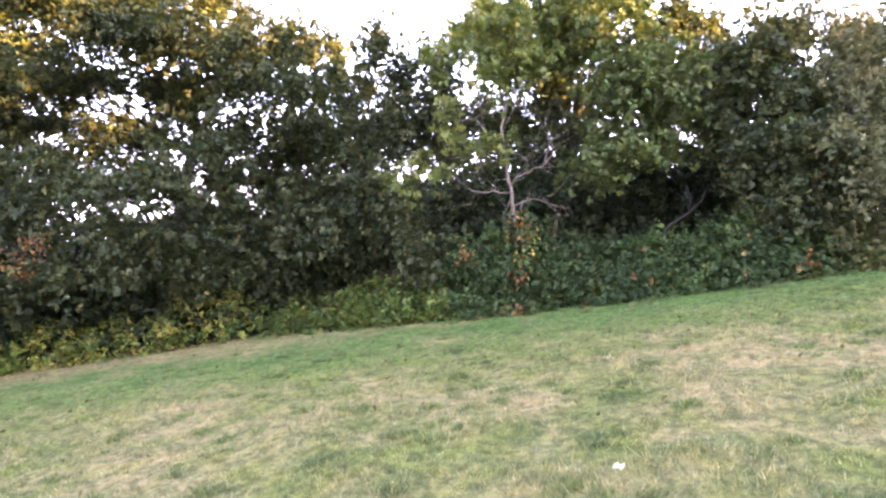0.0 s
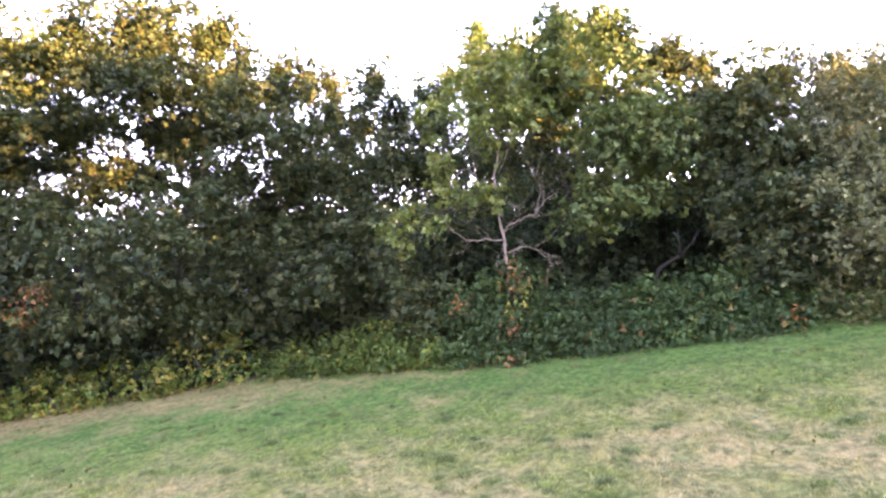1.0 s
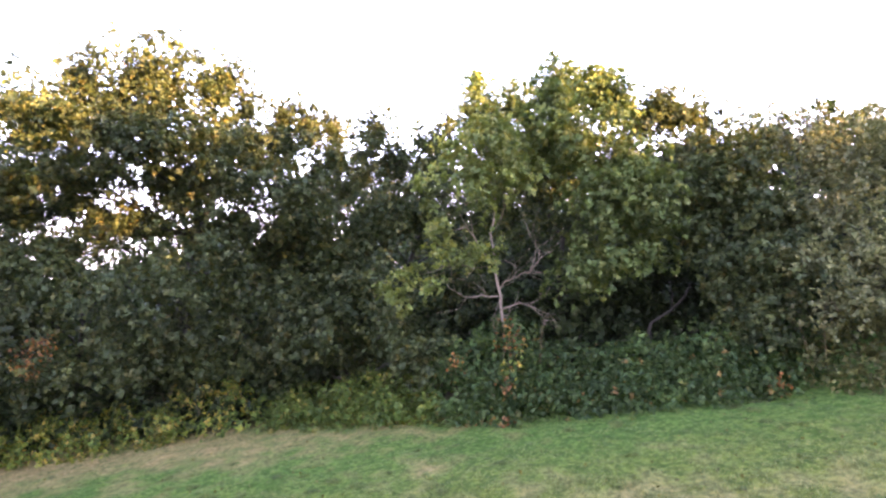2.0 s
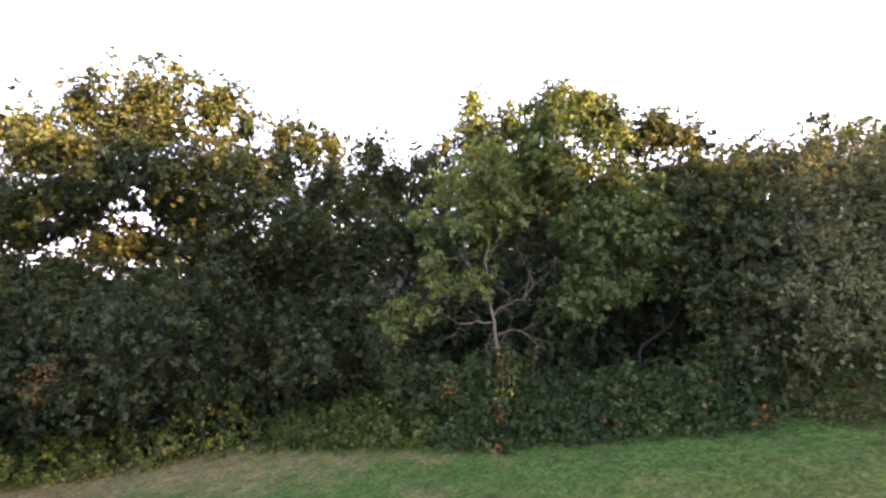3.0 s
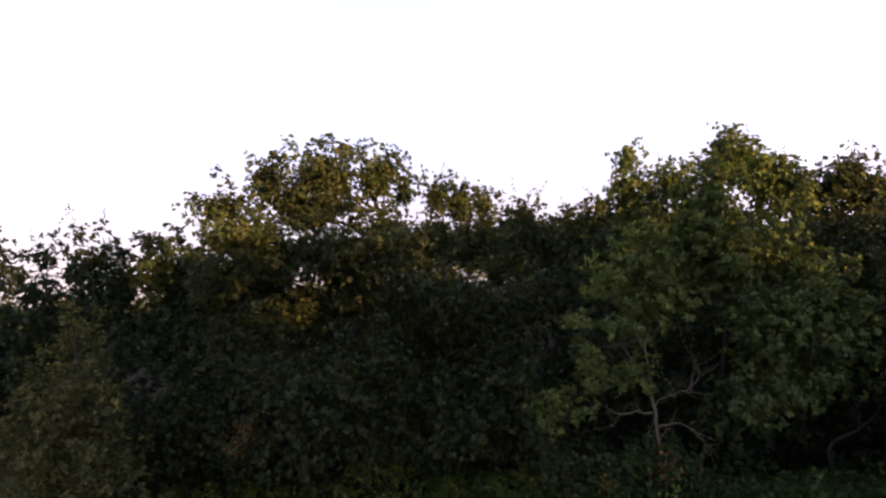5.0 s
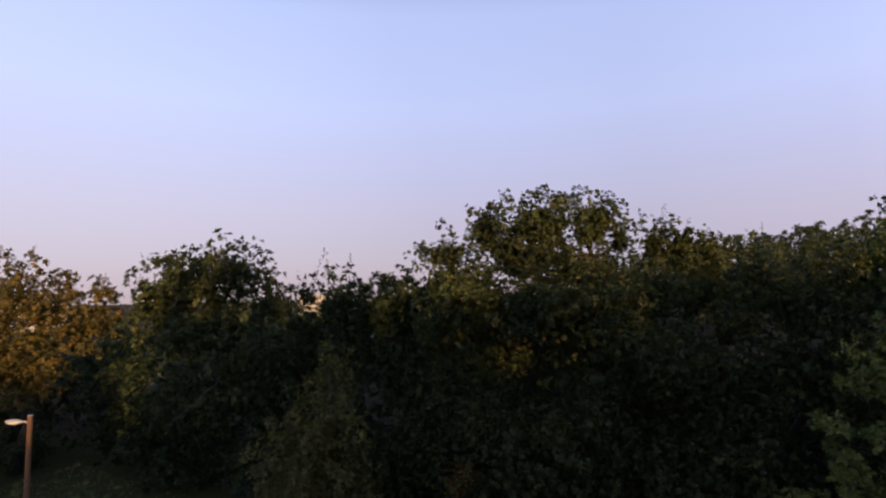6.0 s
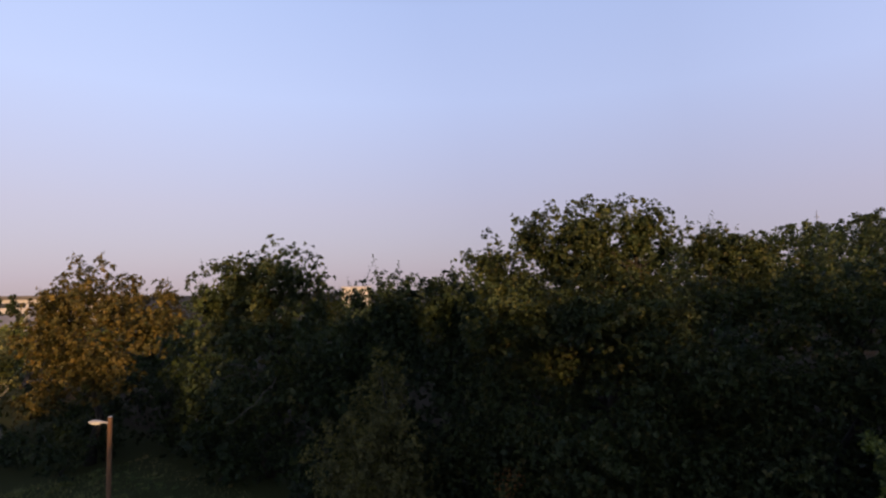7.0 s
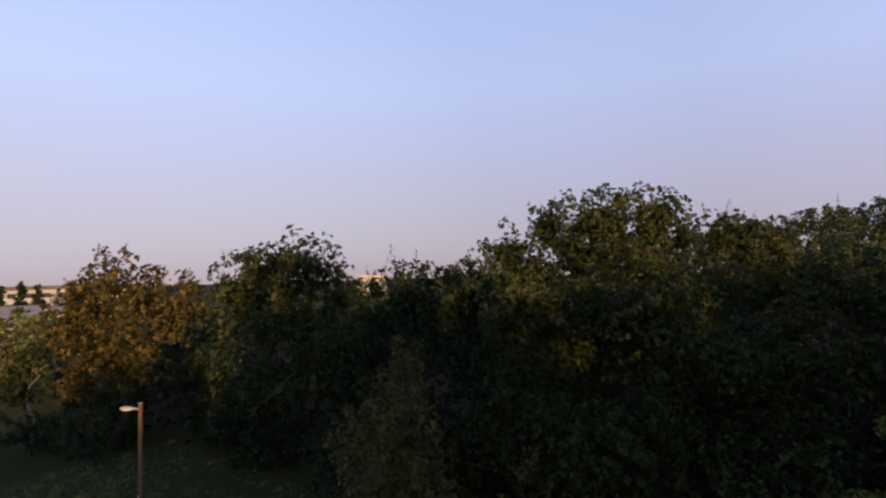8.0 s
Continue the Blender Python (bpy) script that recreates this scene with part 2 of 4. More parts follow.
FAR_LEAF = leaf_material("far_wood_leaves", [(0.0, (0.028, 0.048, 0.024)), (1.0, (0.065, 0.086, 0.04))])
# russet leaves with the low sun's orange glow put into their colour
SUN_RUSSET = leaf_material("sun_russet_oak_leaves", [(0.0, (0.062, 0.062, 0.024)), (0.5, (0.105, 0.09, 0.032)), (1.0, (0.18, 0.128, 0.042))])
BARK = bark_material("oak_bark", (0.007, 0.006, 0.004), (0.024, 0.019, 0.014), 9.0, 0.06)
PALE_BARK = bark_material("pale_bark", (0.095, 0.070, 0.053), (0.24, 0.185, 0.145), 14.0, 0.12)
GREY_BARK = bark_material("grey_bark", (0.05, 0.04, 0.03), (0.12, 0.095, 0.075), 12.0, 0.2)
BIRCH_BARK = bark_material("birch_bark", (0.14, 0.13, 0.12), (0.34, 0.32, 0.30), 6.0)
POST_WOOD = bark_material("post_timber", (0.12, 0.046, 0.020), (0.24, 0.10, 0.046), 20.0)
ALLOY = plain_material("grey_alloy", (0.33, 0.33, 0.33), (0.42, 0.42, 0.41), 30, 0.5, 0.2)
LENS = plain_material("lantern_lens", (0.62, 0.62, 0.60), (0.7, 0.7, 0.68), 8, 0.25)
CAP = plain_material("mushroom_cap", (0.34, 0.29, 0.16), (0.52, 0.46, 0.29), 45, 0.75, 0, 0.006)
RENDERED = plain_material("white_render", (0.32, 0.31, 0.31), (0.40, 0.39, 0.39), 0.4, 0.85)
ROOF = plain_material("dark_roof", (0.07, 0.065, 0.065), (0.12, 0.11, 0.11), 0.8, 0.8)
SLATE = plain_material("grey_slate", (0.14, 0.14, 0.16), (0.22, 0.22, 0.24), 1.2, 0.7)
GLASS = plain_material("dark_window", (0.03, 0.035, 0.045), (0.05, 0.055, 0.065), 2, 0.12)
PATH_STONE = plain_material("path_gravel", (0.28, 0.26, 0.23), (0.42, 0.39, 0.35), 6, 0.95, 0, 0.01)
STEEL = plain_material("mast_steel", (0.2, 0.2, 0.2), (0.3, 0.3, 0.3), 3, 0.5, 0.7)
rng = np.random.default_rng(7)


# ---- geometry helpers ----
def thing(name, at, label, category, group="", kind=""):
    e = new(name)
    e.location, e.empty_display_size = at, 0.3
    return tagged(e, label, category, group, kind)


def mesh_part(name, mesh, mat, parent, label=""):
    mesh.materials.append(mat)
    ob = new(name, mesh)
    ob.parent = parent
    return tagged(ob, label)


def part(name, bm, mat, parent, label=""):
    mesh = bpy.data.meshes.new(name)
    bm.to_mesh(mesh)
    bm.free()
    return mesh_part(name, mesh, mat, parent, label)


def mesh_from(name, verts, faces):
    """verts (n, 3), faces (m, k), all faces with k corners."""
    mesh = bpy.data.meshes.new(name)
    m, k = faces.shape
    mesh.vertices.add(len(verts))
    mesh.vertices.foreach_set("co", np.ascontiguousarray(verts, dtype=np.float32).ravel())
    mesh.loops.add(m * k)
    mesh.loops.foreach_set("vertex_index", np.ascontiguousarray(faces, dtype=np.int32).ravel())
    mesh.polygons.add(m)
    mesh.polygons.foreach_set("loop_start", np.arange(0, m * k, k, dtype=np.int32))
    mesh.update(calc_edges=True)
    mesh.validate()
    return mesh


def wave_noise(seed, scale):
    """A smooth random field over space, about -1 to 1, as a function of points (n, 3)."""
    r = np.random.default_rng(seed)
    k = r.normal(size=(14, 3))
    k *= (r.uniform(0.6, 1.8, 14) / np.linalg.norm(k, axis=1))[:, None] * scale
    ph = r.uniform(0, 6.28, 14)
    return lambda q: np.sin(q @ k.T + ph).sum(1) / 3.7


def unit(v):
    return v / np.maximum(np.linalg.norm(v, axis=1, keepdims=True), 1e-9)


def leaf_mesh(name, base, normal, along, length, width, bunch=None):
    """Folded obovate leaves, two triangles each, growing from base; the leaves of one bunch share their foot."""
    d = unit(along)
    nrm = unit(normal - d * (normal * d).sum(1, keepdims=True))
    w = np.cross(nrm, d)
    L, W = length[:, None], width[:, None]
    if bunch is None:
        bunch = np.arange(len(base))
    _, first, foot = np.unique(bunch, return_index=True, return_inverse=True)
    roots = base[first]
    c = roots[foot]
    v = np.stack([c + d * L * 0.60 + w * W * 0.5 + nrm * W * 0.16, c + d * L - nrm * L * 0.10, c + d * L * 0.56 - w * W * 0.5 + nrm * W * 0.16], 1).reshape(-1, 3)
    b = len(roots) + np.arange(len(c))[:, None] * 3
    foot = foot.reshape(-1, 1)
    f = np.concatenate([foot, b + 2, b + 1, foot, b + 1, b], 1).reshape(-1, 3)
    return mesh_from(name, np.concatenate([roots, v]), f)


def crown_leaves(r, lobes, tufts, leaves, bough, leaf, gap=-0.6, gap_scale=0.9, sprigs=40, seed=1, fill=0.12, sprig_len=0.6, ragged=1.2, per_bough=9, back=0.45, flare=0.8, rise=0.55):
    """The leaves of a crown: lobes carry boughs, boughs carry bunches of leaves that spread like a rosette from a twig's end."""
    lobes = np.array(lobes, float)
    area = (lobes[:, 3] * lobes[:, 4] + lobes[:, 4] * lobes[:, 5] + lobes[:, 3] * lobes[:, 5])
    share = area / area.sum()
    want = max(4, tufts // per_bough)
    many = want * 4
    pick = r.choice(len(lobes), many, p=share)
    u = unit(r.normal(size=(many, 3)))
    lump, rough = wave_noise(seed, 2.6), wave_noise(seed + 11, 6.0)
    rad = 0.95 - 0.25 * r.random(many) ** 1.5
    rad = rad * (1 + ragged * (0.17 * lump(u + pick[:, None] * 3.1) + 0.10 * rough(u + pick[:, None])))
    centre, reach = lobes[pick, :3].copy(), lobes[pick, 3:].copy()
    if len(lobes) > 1:
        # some boughs bridge a lobe and its neighbour
        away = np.linalg.norm(lobes[:, None, :3] - lobes[None, :, :3], axis=2) + np.eye(len(lobes)) * 1e6
        near = away.argmin(1)[pick]
        link = r.random(many) < 0.22
        f = r.uniform(0.25, 0.75, many)[link, None]
        centre[link] = centre[link] * (1 - f) + lobes[near[link], :3] * f
        reach[link] = np.minimum(reach[link], lobes[near[link], 3:]) * 0.85
    q = centre + u * rad[:, None] * reach + r.normal(size=(many, 3)) * bough * 0.35
    inside = np.zeros(many)
    for i, lo in enumerate(lobes):
        inside += (np.linalg.norm((q - lo[:3]) / lo[3:], axis=1) < 0.62) & (pick != i)
    holes = wave_noise(seed + 5, gap_scale)
    keep = ((inside == 0) | (r.random(many) < 0.25)) & (holes(q) > gap)
    q, u = q[keep][:want], u[keep][:want]
    # the side turned into the wood is thinner
    leafy = (u[:, 1] < 0.35) | (r.random(len(u)) < back)
    q, u = q[leafy], u[leafy]
    nb = len(q)
    size = bough * r.uniform(0.5, 1.4, nb)
    face = unit(u * 0.8 + [0, 0, 0.5] + r.normal(size=(nb, 3)) * 0.3)
    count = np.maximum(3, per_bough * (size / bough) ** 1.6).astype(int)
    bi = np.repeat(np.arange(nb), count)
    nt = len(bi)
    dome = unit(r.normal(size=(nt, 3)) + face[bi] * 0.8)
    tq = q[bi] + dome * (size[bi] * r.uniform(0.35, 1.15, nt))[:, None] * [1, 1, 0.85]
    axis = unit(dome * 0.75 + [0, -0.1, rise] + r.normal(size=(nt, 3)) * 0.3)
    grown = r.uniform(0.65, 1.2, nt)
    idx = np.repeat(np.arange(nt), np.maximum(4, leaves * grown).astype(int))
    m = len(idx)
    ax = axis[idx]
    a = unit(np.cross(ax, [0.3, 0.9, 0.31]))
    b = np.cross(ax, a)
    turn = r.uniform(0, 2 * np.pi, m)[:, None]
    open_ = np.clip(r.normal(1.02, 0.36, m), 0.15, 2.0)[:, None] * flare / 0.8
    along = ax * np.cos(open_) + (a * np.cos(turn) + b * np.sin(turn)) * np.sin(open_)
    nrm = unit(ax + [0, 0, 0.2] + r.normal(size=(m, 3)) * 0.22)
    c, bunch = tq[idx], idx
    length = leaf * 1.26 * grown[idx] * r.uniform(0.75, 1.2, m)
    loose = []
    if fill:
        k = int(nt * fill * 2)
        p2 = r.choice(len(lobes), k, p=share)
        c2 = lobes[p2, :3] + unit(r.normal(size=(k, 3))) * (0.6 * r.random(k) ** 0.4)[:, None] * lobes[p2, 3:]
        c2 = c2[holes(c2) > gap]
        k = len(c2)
        loose.append((c2, unit(r.normal(size=(k, 3))), unit(r.normal(size=(k, 3))), max(bough * 0.5, leaf * 1.3) * r.uniform(0.7, 1.15, k)))
    if sprigs:
        top = np.flatnonzero(u[:, 2] > 0.05)
        top = r.choice(top, sprigs, replace=True) if len(top) else top
        per = 18
        k = np.tile(np.linspace(0.0, 1.0, per), len(top))
        ti, wi = np.repeat(top, per), np.repeat(np.arange(len(top)), per)
        way = unit(u[top] * 0.6 + [0, 0, 0.8] + r.normal(size=(len(top), 3)) * 0.35)
        ln = r.uniform(0.3, 1.0, len(top)) * sprig_len
        root = q[ti] + way[wi] * (size[ti] * 0.45)[:, None]
        wide = leaf * (0.15 + 0.35 * (1 - k))
        c2 = root + way[wi] * (k * ln[wi])[:, None] + r.normal(size=(len(ti), 3)) * wide[:, None]
        loose.append((c2, unit(r.normal(size=(len(ti), 3)) * 0.7 + u[ti] * 0.6 + [0, 0, 0.4]), unit(way[wi] * 0.6 + r.normal(size=(len(ti), 3))), leaf * r.uniform(0.6, 1.05, len(ti))))
    for c2, n2, a2, l2 in loose:
        bunch = np.concatenate([bunch, bunch.max() + 1 + np.arange(len(c2))])
        c, nrm, along, length = np.concatenate([c, c2]), np.concatenate([nrm, n2]), np.concatenate([along, a2]), np.concatenate([length, l2])
    return c, nrm, along, length, length * r.uniform(0.40, 0.58, len(c)), bunch


def tube(points, radii, sides=7):
    """A round bar through the points, closed at its ends."""
    bm = bmesh.new()
    pts = [Vector(p) for p in points]
    rings = []
    for i, (p, rad) in enumerate(zip(pts, radii)):
        ax = (pts[min(i + 1, len(pts) - 1)] - pts[max(i - 1, 0)]).normalized()
        a = ax.orthogonal().normalized() if i == 0 else (side - ax * side.dot(ax)).normalized()
        side = a
        b = ax.cross(a)
        rings.append([bm.verts.new(p + (a * math.cos(t) + b * math.sin(t)) * rad) for t in [2 * math.pi * k / sides for k in range(sides)]])
    for r0, r1 in zip(rings, rings[1:]):
        for k in range(sides):
            bm.faces.new((r0[k], r0[(k + 1) % sides], r1[(k + 1) % sides], r1[k])).smooth = True
    bm.faces.new(list(reversed(rings[0])))
    bm.faces.new(rings[-1])
    return bm


def wander(r, a, b, steps, amount):
    """Points from a to b with an uneven, natural course."""
    a, b = np.array(a, float), np.array(b, float)
    t = np.linspace(0, 1, steps)[:, None]
    bend = np.cumsum(r.normal(size=(steps, 3)), 0)
    bend -= bend[0] + (bend[-1] - bend[0]) * t
    return [tuple(p) for p in a + (b - a) * t + bend * amount * np.linalg.norm(b - a) / steps]


def box_bm(x0, y0, z0, x1, y1, z1, bev=0.0):
    bm = bmesh.new()
    bmesh.ops.create_cube(bm, size=1)
    for v in bm.verts:
        v.co = Vector(((x0 + x1) / 2 + v.co.x * (x1 - x0), (y0 + y1) / 2 + v.co.y * (y1 - y0), (z0 + z1) / 2 + v.co.z * (z1 - z0)))
    if bev:
        bmesh.ops.bevel(bm, geom=bm.edges[:], offset=bev, segments=2, affect="EDGES", profile=0.5)
    return bm


def ground_height(x, y):
    x, y = np.asarray(x, float), np.asarray(y, float)
    z = 0.076 * 25 * np.tanh(x / 25) + 0.048 * 30 * np.tanh(y / 30)
    z = z + 9.0 * np.exp(-((x - 25) / 90) ** 2 - ((y - 125) / 55) ** 2)
    return z + 0.02 * np.sin(0.5 * x + 1.0) * np.sin(0.4 * y + 0.6)


def gz(x, y):
    return float(ground_height(x, y))


# ---- ground ----
def spaced(lo, hi, step, far):
    mid = np.arange(lo, hi + step / 2, step)
    grow, s, out = [], step, 0.0
    while out < far:
        s *= 1.22
        out += s
        grow.append(out)
    g = np.array(grow)
    return np.concatenate([(lo - g)[::-1], mid, hi + g])


gx, gy = spaced(-12, 12, 0.12, 2600), spaced(1.5, 13.5, 0.12, 2600)
X, Y = np.meshgrid(gx, gy)
flat = np.stack([X.ravel(), Y.ravel(), np.zeros(X.size)], 1)
tussock = wave_noise(31, 6.5)
tussock2 = wave_noise(32, 13.0)


def tussock_size(y):
    return 0.036 - 0.026 * np.clip((y - 6.5) / 3, 0, 1)


near_lawn = np.exp(-(np.maximum(np.abs(flat[:, 0]) - 12, 0) / 4) ** 2 - (np.maximum(np.abs(flat[:, 1] - 7) - 7, 0) / 4) ** 2)
Z = ground_height(flat[:, 0], flat[:, 1]) + near_lawn * (tussock_size(flat[:, 1]) * np.maximum(tussock(flat), -0.5) + 0.008 * tussock2(flat))
cols = len(gx)
i = (np.arange(len(gy) - 1)[:, None] * cols + np.arange(cols - 1)[None, :]).ravel()
ground_mesh = mesh_from("ground", np.stack([flat[:, 0], flat[:, 1], Z], 1), np.stack([i, i + 1, i + 1 + cols, i + cols], 1))
ground_mesh.polygons.foreach_set("use_smooth", np.ones(len(ground_mesh.polygons), bool))
ground_mesh.materials.append(soil)
tagged(new("ground", ground_mesh), "sloping lawn of patchy green and straw-dry turf", "ground", kind="structure")


def grass_patch(name, x0, x1, y0, y1, count, height, width, seed, tuft_share=0.4, label=""):
    r = np.random.default_rng(seed)
    k = int(count * tuft_share)
    x = r.uniform(x0, x1, count)
    y = y0 + (y1 - y0) * r.random(count) ** 1.5
    tufts = count // 90
    tx, ty = r.uniform(x0, x1, tufts), y0 + (y1 - y0) * r.random(tufts) ** 1.4
    ti = r.integers(0, tufts, k)
    spread = r.uniform(0.05, 0.16, tufts)
    x[:k], y[:k] = tx[ti] + r.normal(size=k) * spread[ti], ty[ti] + r.normal(size=k) * spread[ti] * 0.8
    q = np.stack([x, y, np.zeros(count)], 1)
    z = ground_height(x, y) + tussock_size(y) * np.maximum(tussock(q), -0.5) + 0.008 * tussock2(q) - 0.006
    h = height * r.uniform(0.45, 1.25, count) * (1 + 0.35 * np.clip(tussock(q), -1, 1))
    h[:k] *= 1.0 + r.uniform(0.1, 1.1, tufts)[ti]
    h *= 1 - 0.45 * np.clip((y - 7) / 3, 0, 1)
    ang = r.uniform(0, 6.28, count)
    side = np.stack([np.cos(ang), np.sin(ang), np.zeros(count)], 1) * (width * r.uniform(0.6, 1.4, count))[:, None]
    lean = r.normal(size=(count, 2)) * 0.55
    b = np.stack([x, y, z], 1)
    tip = b + np.stack([lean[:, 0] * h, lean[:, 1] * h, h], 1)
    v = np.stack([b - side / 2, b + side / 2, tip], 1).reshape(-1, 3)
    mesh = mesh_from(name, v, np.arange(count * 3).reshape(-1, 3))
    mesh.materials.append(blade)
    return tagged(new(name, mesh), label, "grass", kind="stuff")


grass_patch("lawn_grass", -11, 11, 2.4, 13.2, 290000, 0.036, 0.0088, 3, label="short uneven tufts of green and straw-coloured grass")
def grass_tufts(name, x0, x1, y0, y1, count, seed, label):
    """Rank tufts that stand out of the mown turf, wider than high."""
    r = np.random.default_rng(seed)
    tx, ty = r.uniform(x0, x1, count), y0 + (y1 - y0) * r.random(count) ** 1.3
    wide = r.uniform(0.04, 0.11, count)
    ti = np.repeat(np.arange(count), (150 * (wide / 0.08) ** 1.5).astype(int))
    m = len(ti)
    off = r.normal(size=(m, 2)) * [1.1, 0.9] * wide[ti, None] * 0.7
    x, y = tx[ti] + off[:, 0], ty[ti] + off[:, 1]
    q = np.stack([x, y, np.zeros(m)], 1)
    z = ground_height(x, y) + tussock_size(y) * np.maximum(tussock(q), -0.5) + 0.008 * tussock2(q) - 0.006
    h = r.uniform(0.5, 1.15, m) * (0.035 + 0.38 * wide[ti]) * np.exp(-((off / wide[ti, None]) ** 2).sum(1) * 0.35)
    ang = r.uniform(0, 6.28, m)
    side = np.stack([np.cos(ang), np.sin(ang), np.zeros(m)], 1) * (0.009 * r.uniform(0.7, 1.4, m))[:, None]
    b = np.stack([x, y, z], 1)
    lean = off / wide[ti, None] * 0.5 + r.normal(size=(m, 2)) * 0.45
    tip = b + np.stack([lean[:, 0] * h, lean[:, 1] * h, h], 1)
    mesh = mesh_from(name, np.stack([b - side / 2, b + side / 2, tip], 1).reshape(-1, 3), np.arange(m * 3).reshape(-1, 3))
    mesh.materials.append(TUFT)
    return tagged(new(name, mesh), label, "grass", kind="stuff")


grass_tufts("grass_tufts", -9, 9, 2.6, 10.5, 330, 5, "darker blue-green tufts of rank grass in the lawn")
grass_patch("rough_grass", -34, -12.5, -1.0, 11.5, 26000, 0.16, 0.035, 4, label="rough unmown grass below the street lamp")


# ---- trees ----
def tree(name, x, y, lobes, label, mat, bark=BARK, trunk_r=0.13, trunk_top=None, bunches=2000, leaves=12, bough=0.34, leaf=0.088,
         gap=-2.5, sprigs=60, seed=1, limbs=True, category="tree", group="", fill=1.1, sprig_len=0.45, ragged=1.2, back=0.6, flare=0.8, rise=0.55):
    """A tree on the ground at x, y; lobes are (x, y, z, rx, ry, rz) in the world."""
    r = np.random.default_rng(seed)
    z = gz(x, y) - 0.05
    base = np.array([x, y, z])
    t = thing(name, tuple(base), label, category, group)
    lob = np.array(lobes, float)
    lob[:, :3] -= base
    top = lob[np.argmax(lob[:, 2])]
    h = trunk_top - z if trunk_top else top[2]
    pts = wander(r, (0, 0, 0), (top[0] * 0.7, top[1] * 0.7, h), 9, 0.3)
    rad = [trunk_r * 1.4, trunk_r * 1.05] + [trunk_r * (1 - k / 9.5) for k in range(2, 9)]
    part("trunk", tube(pts, rad, 9), bark, t)
    if limbs:
        for k, lo in enumerate(lob):
            low = [j for j in range(2, 8) if pts[j][2] < lo[2]] or [2]
            start = np.array(pts[low[-1] if k % 2 else low[max(0, len(low) - 2)]])
            lp = wander(r, start, lo[:3] + np.array([0, 0, lo[5] * 0.2]), 7, 0.4)
            part("limb", tube(lp, [trunk_r * 0.22 * (1 - j / 7.5) for j in range(7)], 6), bark, t)
    c = crown_leaves(r, lob, bunches, leaves, bough, leaf, gap=gap, sprigs=sprigs, seed=seed, fill=fill, sprig_len=sprig_len, ragged=ragged, back=back, flare=flare, rise=rise)
    mesh_part("crown", leaf_mesh("crown", *c), mat, t)
    return t


# the broad oak whose top catches the sun
tree("oak_tree", -7.6, 15.0, [(-7.66, 14.5, 9.96, 1.44, 1.23, 0.97), (-9.77, 14.6, 9.96, 0.9, 0.76, 0.82), (-6.42, 15.8, 10.04, 1.06, 0.9, 0.98), (-5.62, 16.2, 9.39, 0.39, 0.5, 0.65), (-11.12, 14.0, 9.13, 1.01, 0.86, 0.63), (-8.1, 11.0, 7.7, 1.03, 0.87, 0.54), (-7.28, 11.7, 7.34, 0.84, 0.71, 0.55), (-6.24, 12.4, 7.28, 1.16, 0.99, 0.58), (-4.8, 13.4, 7.53, 0.97, 0.82, 0.67), (-4.75, 12.8, 6.26, 1.06, 0.9, 0.64), (-3.25, 12.5, 6.0, 0.69, 0.59, 0.62), (-4.0, 14.2, 7.64, 0.64, 0.54, 0.8), (-10.36, 13.0, 6.9, 0.94, 0.8, 0.58), (-6.43, 13.6, 6.15, 0.76, 0.65, 0.6), (-8.73, 13.2, 6.76, 1.02, 0.87, 0.5), (-8.14, 14.3, 8.63, 1.58, 1.34, 0.57), (-10.29, 14.6, 7.36, 0.82, 0.7, 0.52), (-7.21, 14.6, 6.94, 1.22, 1.03, 0.6), (-7.94, 14.4, 5.68, 1.35, 1.15, 0.57), (-5.48, 14.6, 5.55, 1.14, 0.97, 0.58), (-10.8, 14.2, 8.21, 1.03, 0.87, 0.56), (-5.8, 14.8, 8.03, 0.99, 0.84, 0.83), (-11.45, 14.6, 6.05, 0.74, 0.63, 0.57), (-9.3, 14.8, 5.94, 0.59, 0.5, 0.58), (-10.06, 14.0, 5.16, 1.24, 1.05, 0.5), (-11.84, 14.9, 6.67, 0.84, 0.71, 0.53), (-10.71, 15.3, 6.47, 0.86, 0.73, 0.51), (-10.4, 14.8, 4.7, 0.9, 0.7, 0.5), (-8.3, 14.6, 4.4, 0.9, 0.7, 0.6), (-5.8, 14.8, 4.5, 0.8, 0.6, 0.5), (-7.0, 15.0, 6.9, 0.8, 0.7, 0.5), (-9.2, 15.0, 7.5, 0.8, 0.7, 0.45), (-8.78, 14.40, 9.12, 0.9, 0.8, 0.5), (-7.56, 14.60, 8.88, 0.9, 0.8, 0.5)],
     "tall broad oak with sunlit golden upper leaves", OAK, bunches=13500, seed=11, trunk_r=0.26, sprigs=90, back=0.8)
